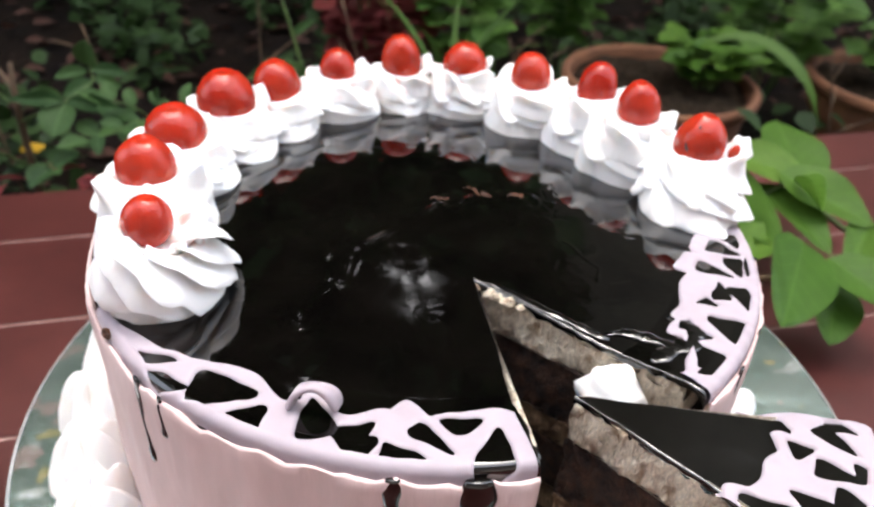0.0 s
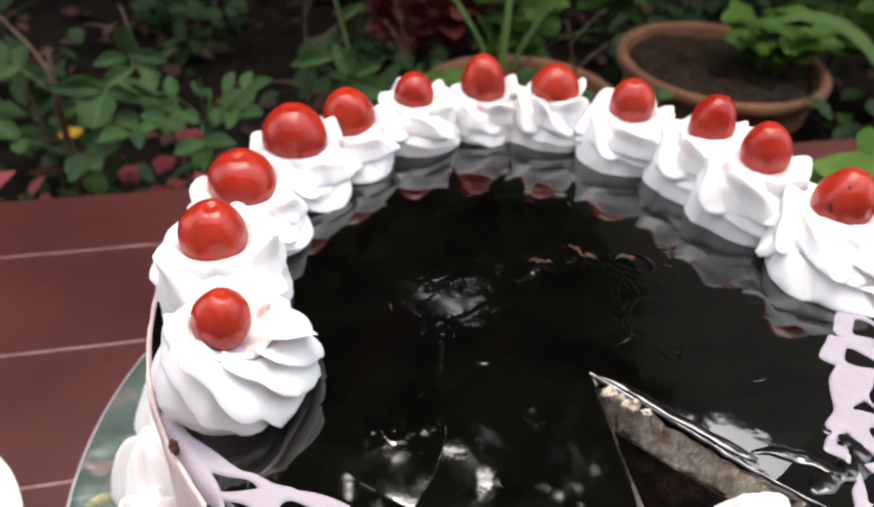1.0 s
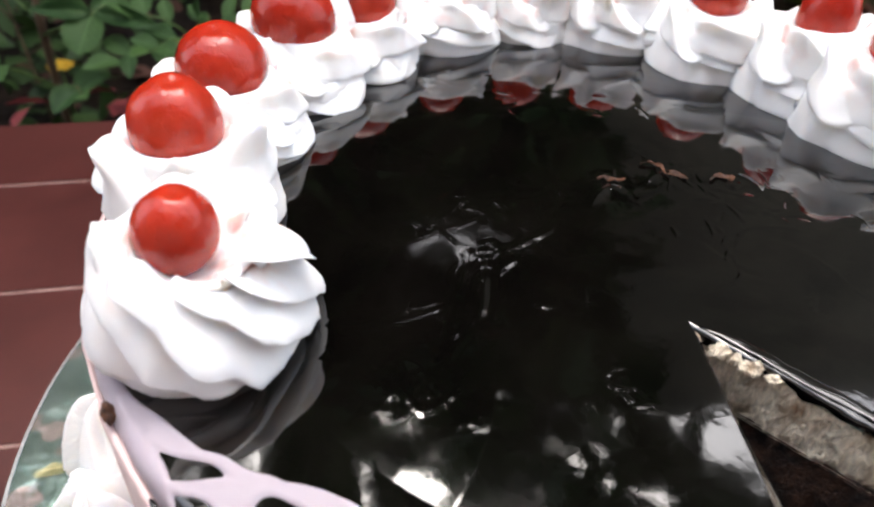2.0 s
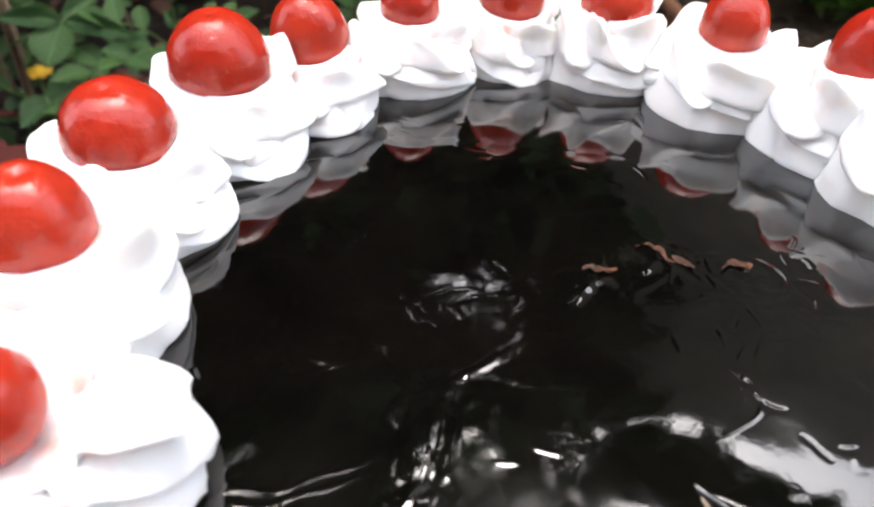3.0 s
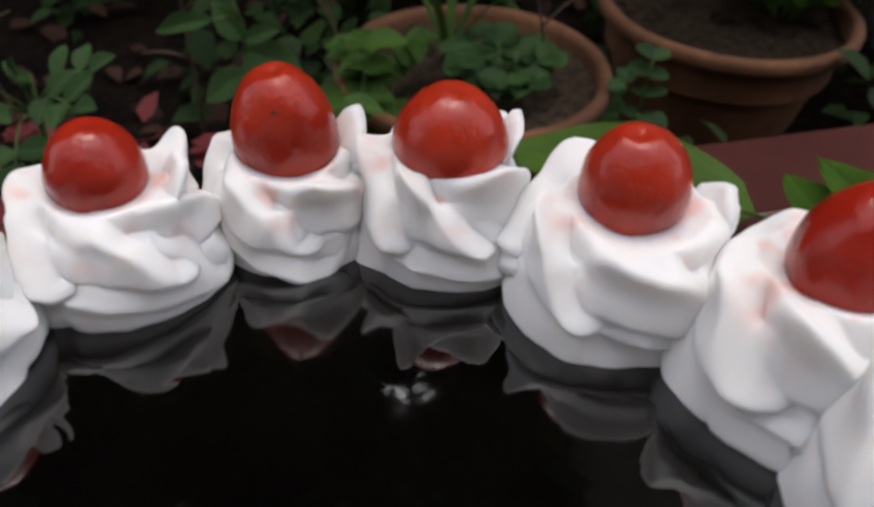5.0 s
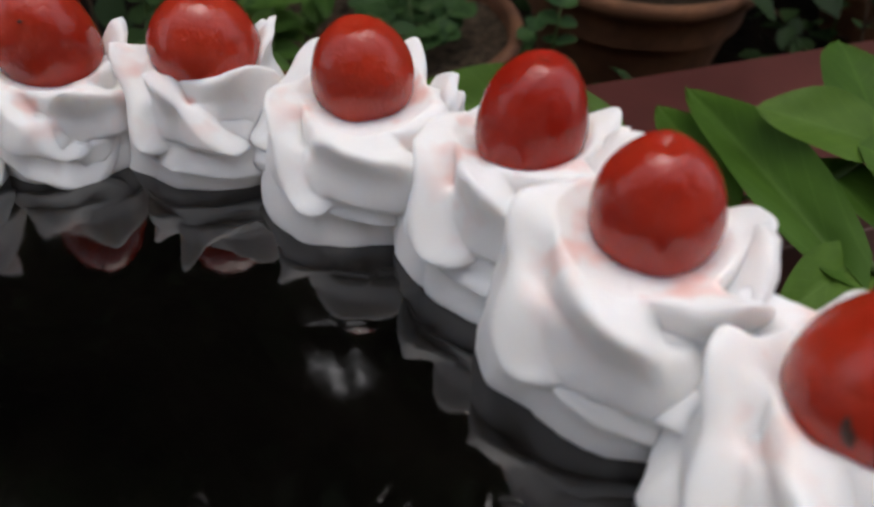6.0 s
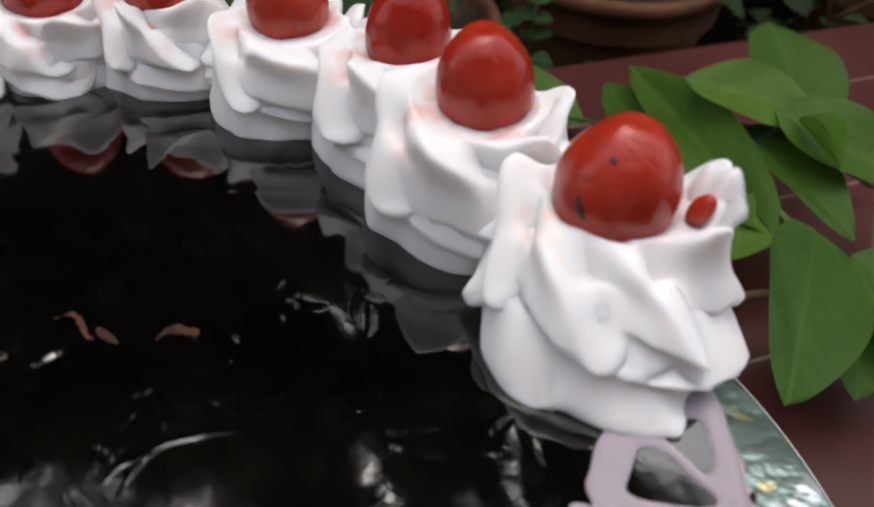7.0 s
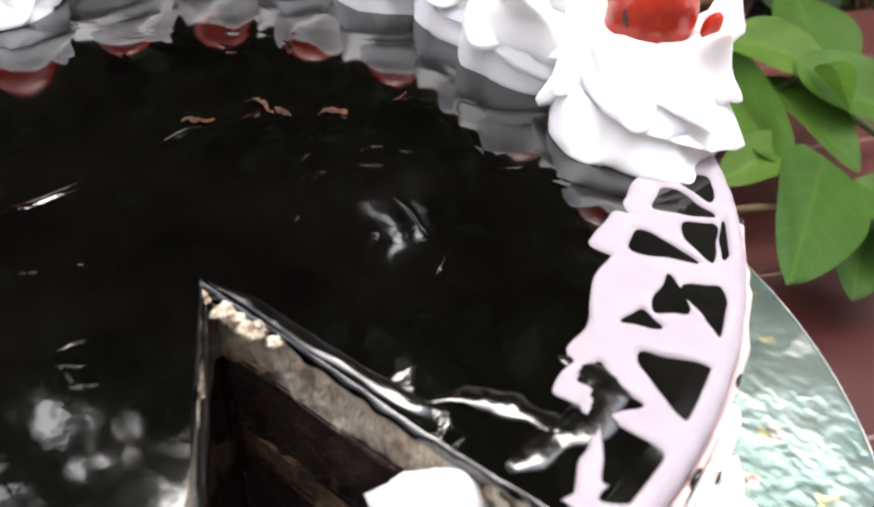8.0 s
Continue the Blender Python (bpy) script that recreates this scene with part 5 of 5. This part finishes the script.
def strap_plant(at, blades, tall, label):
    thing = plant("strap_plant", label, "plant")
    for k in range(blades):
        a = 2 * math.pi * k / blades + rng.uniform(-0.3, 0.3)
        lean = rng.uniform(0.15, 0.75)
        length, w = tall * rng.uniform(0.6, 1.0), rng.uniform(0.006, 0.010)
        n, verts, uvs = 12, [], []
        for i in range(n):
            t = i / (n - 1)
            out, up = length * lean * t ** 1.3, length * (t - 0.55 * lean * t ** 2.6)
            half = 0.5 * w * (0.6 + 0.4 * math.sin(math.pi * min(1, t * 1.3))) * (1 - t ** 4)
            for u in (-1, 0, 1):
                verts.append((math.cos(a) * out - math.sin(a) * u * half, math.sin(a) * out + math.cos(a) * u * half, up + abs(u) * half * 0.4))
                uvs.append((0.5 + u * 0.5, t))
        me = mesh_of("blade", verts, grid_faces(n, 3), GRASS_LEAF)
        lay = me.uv_layers.new(name="UVMap")
        for loop in me.loops:
            lay.data[loop.index].uv = uvs[loop.vertex_index]
        ob = part("blade", me, thing)
        ob.location = at
    return thing


rose_bush()
vine()
pot((0.294, 0.756, -0.080), 0.132, 0.15, "wide weathered terracotta pot with an upturned lip")
pot((0.032, 0.588, -0.073), 0.119, 0.13, "round terracotta pot with dry brown soil and a strap-leaved plant", DRY_SOIL)
pot((0.640, 0.800, -0.078), 0.125, 0.15, "wide terracotta pot standing beside the floor")
strap_plant((0.01, 0.62, -0.095), 7, 0.25, "strap-leaved green plant growing in a pot")
herb((-0.05, 0.57, -0.09), 0.04, 0.05, 3, "small leafy herb beside a terracotta pot", herb_leaf, 0.026)
herb((0.362, 0.775, -0.100), 0.060, 0.075, 14, "bright green herb with scalloped leaves in a pot", vine_leaf, 0.032)
herb((0.640, 0.800, -0.095), 0.085, 0.09, 12, "leafy herb filling a terracotta pot", herb_leaf, 0.034)
herb((0.06, 0.565, -0.088), 0.060, 0.030, 7, "creeping weed with small round leaves on potting soil", rose_round, 0.024)
herb((0.165, 0.555, SOIL + 0.02), 0.03, 0.13, 6, "small weed with round grey-green leaves", rose_round, 0.020)
herb((0.050, 0.445, SOIL + 0.02), 0.055, 0.125, 6, "small leafy weed growing before a terracotta pot", rose_round, 0.028)
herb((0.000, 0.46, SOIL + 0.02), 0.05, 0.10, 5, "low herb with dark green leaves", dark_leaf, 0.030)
herb((-0.07, 0.50, SOIL + 0.02), 0.05, 0.15, 6, "low herb with toothed green leaves", herb_leaf, 0.028)
herb((0.50, 0.93, SOIL + 0.02), 0.16, 0.30, 10, "bushy green plant in the garden bed", herb_leaf, 0.05)
herb((0.20, 1.05, SOIL + 0.02), 0.14, 0.26, 9, "bushy green plant in the garden bed", herb_leaf, 0.045)


red_leaf = leaf_mesh("red_leaf", "ovate", leaf_material("red_leaf", (0.10, 0.016, 0.018), (0.22, 0.045, 0.04), rough=0.6), droop=0.2)
herb((-0.10, 0.88, SOIL + 0.02), 0.11, 0.19, 11, "shrub with dusky red leaves in the garden bed", red_leaf, 0.05)
herb((0.03, 0.86, SOIL + 0.02), 0.08, 0.20, 7, "leafy green shrub behind the potted plants", herb_leaf, 0.042)


def bare_twigs():
    r = random.Random(21)
    for x, y, tall in ((-0.32, 0.52, 0.22), (-0.20, 0.56, 0.26), (-0.46, 0.50, 0.24), (0.12, 0.62, 0.22), (-0.06, 0.62, 0.25), (0.50, 0.62, 0.22)):
        thing = plant("dry_shoot", "thin bare brown twig in the garden bed", "plant")
        top = Vector((x + r.uniform(-0.08, 0.08), y + r.uniform(-0.04, 0.04), SOIL + tall))
        pts = arc_points((x, y, SOIL), top, r.uniform(-0.02, 0.02), 7)
        part("stem", tube("stem", pts, [0.0019 - 0.0002 * i for i in range(7)], TWIG, 6), thing)
        for i in (3, 4, 5):
            tip = pts[i] + Vector((r.uniform(-0.06, 0.06), r.uniform(-0.03, 0.03), r.uniform(0.01, 0.05)))
            part("branch", tube("branch", arc_points(pts[i], tip, 0.004, 5), [0.0012, 0.0011, 0.001, 0.0008, 0.0005], TWIG, 5), thing)


bare_twigs()


def arching_leaf():
    thing = plant("lily", "tall plant with one arching yellow-green strap leaf", "plant")
    knots = [(0.350, 0.770, -0.030), (0.379, 0.765, -0.020), (0.405, 0.762, -0.021), (0.434, 0.760, -0.030), (0.461, 0.757, -0.046), (0.487, 0.754, -0.069), (0.508, 0.750, -0.100), (0.521, 0.746, -0.132), (0.522, 0.742, -0.168)]
    way = [Vector(knots[min(8, i // 3)]).lerp(Vector(knots[min(8, i // 3 + 1)]), (i % 3) / 3) for i in range(25)]
    n, verts, uvs = len(way), [], []
    for i, p in enumerate(way):
        t = i / (n - 1)
        half = 0.0125 * (0.25 + 0.75 * math.sin(math.pi * (0.04 + 0.62 * t)))
        for u in (-1, 0, 1):
            verts.append((p[0] + 0.2 * u * half, p[1] + u * half * 0.75, p[2] + u * half * 0.6))
            uvs.append((0.5 + 0.5 * u, t))
    me = mesh_of("leaf", verts, grid_faces(n, 3), GRASS_LEAF)
    lay = me.uv_layers.new(name="UVMap")
    for loop in me.loops:
        lay.data[loop.index].uv = uvs[loop.vertex_index]
    part("leaf", me, thing)
    part("stalk", tube("stalk", [(0.335, 0.800, -0.095), (0.338, 0.790, -0.06), (0.350, 0.770, -0.029)], [0.006, 0.005, 0.003], STEM, 8), thing)


arching_leaf()


def scatter(name, count, place, size, material, label, category, seed, flat=0.5):
    """Uncounted small leaves as one object; each is a pointed, folded six-cornered blade."""
    r = np.random.default_rng(seed)
    verts, faces = [], []
    made = 0
    while made < count:
        p = place(r)
        if p is None:
            continue
        k = len(verts)
        s = size * r.uniform(0.6, 1.3)
        a, tilt = r.uniform(0, 2 * math.pi), r.normal(0, flat)
        fwd = np.array((math.cos(a) * math.cos(tilt), math.sin(a) * math.cos(tilt), math.sin(tilt)))
        side = np.array((-math.sin(a), math.cos(a), r.normal(0, 0.35)))
        side = side / np.linalg.norm(side)
        up = np.cross(fwd, side)
        w = r.uniform(0.26, 0.38)
        for f, q, h in ((0, 0, 0), (0.3, w, 0.08), (0.68, w * 0.8, 0.04), (1, 0, -0.12), (0.68, -w * 0.8, 0.04), (0.3, -w, 0.08), (0.5, 0, -0.03)):
            verts.append(np.array(p) + s * (f * fwd + q * side + h * up))
        faces += [(k + 6, k + i, k + (i + 1) % 6) for i in range(6)]
        made += 1
    ob = new(name, mesh_of(name, verts, faces, material))
    return tagged(ob, label, category, kind="stuff")


def beyond(x, y):
    return y - (EDGE + RISE * x)


def low_growth(r):
    x, y = r.uniform(-1.3, 1.3), r.uniform(0.25, 1.6)
    d = beyond(x, y)
    if d < 0.05 or noise.noise((x * 5, y * 5, 2.0)) < (0.14 if x < -0.05 else 0.2):
        return None
    if math.hypot(x - 0.292, y - 0.742) < 0.15 or math.hypot(x - 0.032, y - 0.588) < 0.13 or math.hypot(x - 0.64, y - 0.80) < 0.14:
        return None
    return (x, y, SOIL + r.uniform(0.01, 0.10) + 0.08 * max(0, noise.noise((x * 4, y * 4, 6.0))))


def litter(r):
    x, y = r.uniform(-1.2, 1.2), r.uniform(0.1, 1.6)
    if beyond(x, y) < 0.02 or math.hypot(x - 0.292, y - 0.742) < 0.13:
        return None
    return (x, y, SOIL + 0.012 + 0.03 * noise.fractal((x * 2.5, y * 2.5, 0.3), 1.0, 2.0, 4))


def skyline(x, y):
    """Height of the unseen trees, in degrees seen from the cake, tuned to the glaze's reflections: tall to the west,
    low to the east.
    """
    east = math.degrees(math.atan2(x, y))
    return float(np.interp(east, [-60, -42, -30, -20, -8, 0, 5, 10, 22, 28, 36, 60], [48, 51, 54.5, 62, 64, 58.5, 55, 54, 54, 58, 59, 50]))


def clearing(x, y, lift):
    """Gaps left in the unseen branches to brighten the glaze's reflections: straight behind the cake, and to the east,
    in front of the wall.
    """
    east = math.degrees(math.atan2(x, y))
    return (-8 < east < 4 and 42.5 < lift < 47 + 3 * noise.noise((x * 4, y * 4, 1.0)) and noise.noise((x * 7, y * 2, lift * 0.25)) > -0.35) or (east > 10 + 0.62 * max(0.0, lift - 33) + 5 * noise.noise((x * 1.5, y * 1.5, lift * 0.12)) and lift < 55)


def hedge(r):
    x, y = r.uniform(-5.0, 5.0), r.uniform(1.5, 2.4)
    z = SOIL + r.uniform(0.0, 1.0) ** 0.8 * 2.9
    lift = math.degrees(math.atan2(z, math.hypot(x, y)))
    if clearing(x, y, lift):
        return None
    return None if lift > skyline(x, y) + 9 * noise.noise((x * 2.0, y * 2.0, 5.0)) or noise.noise((x * 2.2, y * 2.2, z * 2.2)) < -0.45 else (x, y, z)


def crown(r):
    x, y, z = r.uniform(-4.5, 4.5), r.uniform(0.8, 3.4), r.uniform(1.8, 4.4)
    lift = math.degrees(math.atan2(z, math.hypot(x, y)))
    over = lift - skyline(x, y)
    if clearing(x, y, lift):
        return None
    gaps = -0.28 if over < -8 else (-0.1 if over < 2 else 0.22)
    return None if over > 13 or noise.noise((x * 1.7, y * 1.7, z * 1.7)) < gaps else (x, y, z)


def petals(r):
    x = r.uniform(-0.46, 0.02)
    y = EDGE + RISE * x + abs(r.normal(0, 0.11)) + 0.01
    return (x, y, -0.02 - 0.35 * (y - EDGE - RISE * x) + r.uniform(-0.03, 0.02))


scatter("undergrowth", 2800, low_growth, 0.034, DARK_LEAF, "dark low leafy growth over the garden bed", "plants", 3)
scatter("leaf_litter", 850, litter, 0.035, DRY_LEAF, "dry brown fallen leaves on the soil", "leaves", 4, 0.25)
scatter("petal_litter", 80, petals, 0.030, PETAL, "fallen dusky pink petals by the floor edge", "petals", 8, 0.4)
scatter("hedge", 18000, hedge, 0.13, TREE_LEAF, "dense dark hedge behind the garden bed", "hedge", 5, 0.8)
# out of view: added to darken what the glaze mirrors
scatter("tree_canopy", 17000, crown, 0.16, TREE_LEAF, "unseen dark branches that shape the reflections in the glaze", "foliage", 6, 0.8)
for k, (x, y, z) in enumerate(((-0.450, 0.52, -0.125), (-0.285, 0.44, -0.07))):
    bloom = plant("flower", "small yellow-orange marigold bloom" if k == 0 else "small faded pink bloom", "flower")
    for i in range(9):
        a = i * 2 * math.pi / 9
        set_leaf(bloom, leaf_mesh("petal", "round", YELLOW if k == 0 else PETAL, droop=0.1, rows=6, cols=5), (x, y, z), (x + 0.014 * math.cos(a), y + 0.014 * math.sin(a), z + 0.006), 0.009, name="petal", up=(0, 0, 1))
    part("stalk", tube("stalk", [(x, y, SOIL), (x, y, z)], [0.0015, 0.0012], STEM, 6), bloom)

for name, x0, x1, high in (("wall_back", -6.0, 0.35, 2.0), ("wall_back_east", 0.352, 6.0, 3.6)):
    corners = [(x, 2.45 + sy * 0.1, z) for z in (SOIL - 0.1, high) for x, sy in ((x0, -1), (x1, -1), (x1, 1), (x0, 1))]
    back_wall = new(name, mesh_of(name, corners, [(0, 1, 5, 4), (1, 2, 6, 5), (2, 3, 7, 6), (3, 0, 4, 7), (4, 5, 6, 7)], WALL, smooth=False))
    tagged(back_wall, "weathered olive-grey garden wall behind the hedge", "wall", kind="structure")


# ---- unseen veranda walls and roof edge, added to block low sky and bounce light ----
BOUNCE_PLASTER = two_tone("bounce_plaster", (0.60, 0.58, 0.53), (0.74, 0.72, 0.67), 2.5, rough=0.9, bump=0.3, distance=0.004)


def slab(name, low, high, label, category):
    (x0, y0, z0), (x1, y1, z1) = low, high
    verts = [(x, y, z) for z in (z0, z1) for x, y in ((x0, y0), (x1, y0), (x1, y1), (x0, y1))]
    ob = new(name, mesh_of(name, verts, [(3, 2, 1, 0), (4, 5, 6, 7), (0, 1, 5, 4), (1, 2, 6, 5), (2, 3, 7, 6), (3, 0, 4, 7)], BOUNCE_PLASTER, smooth=False))
    return tagged(ob, label, category, kind="structure")


slab("unseen_wall_south", (-2.5, -2.75, 0.0), (2.5, -2.6, 2.5), "unseen pale wall added to block low sky and bounce light", "wall")
slab("unseen_wall_west", (-2.5, -2.6, 0.0), (-2.35, -0.6, 2.5), "unseen pale side wall added to block low sky and bounce light", "wall")
slab("unseen_wall_east", (2.35, -2.6, 0.0), (2.5, -0.6, 2.5), "unseen pale side wall added to block low sky and bounce light", "wall")
slab("ceiling", (-2.5, -2.75, 2.5), (2.5, -1.65, 2.65), "unseen pale roof slab added to block sky", "ceiling")
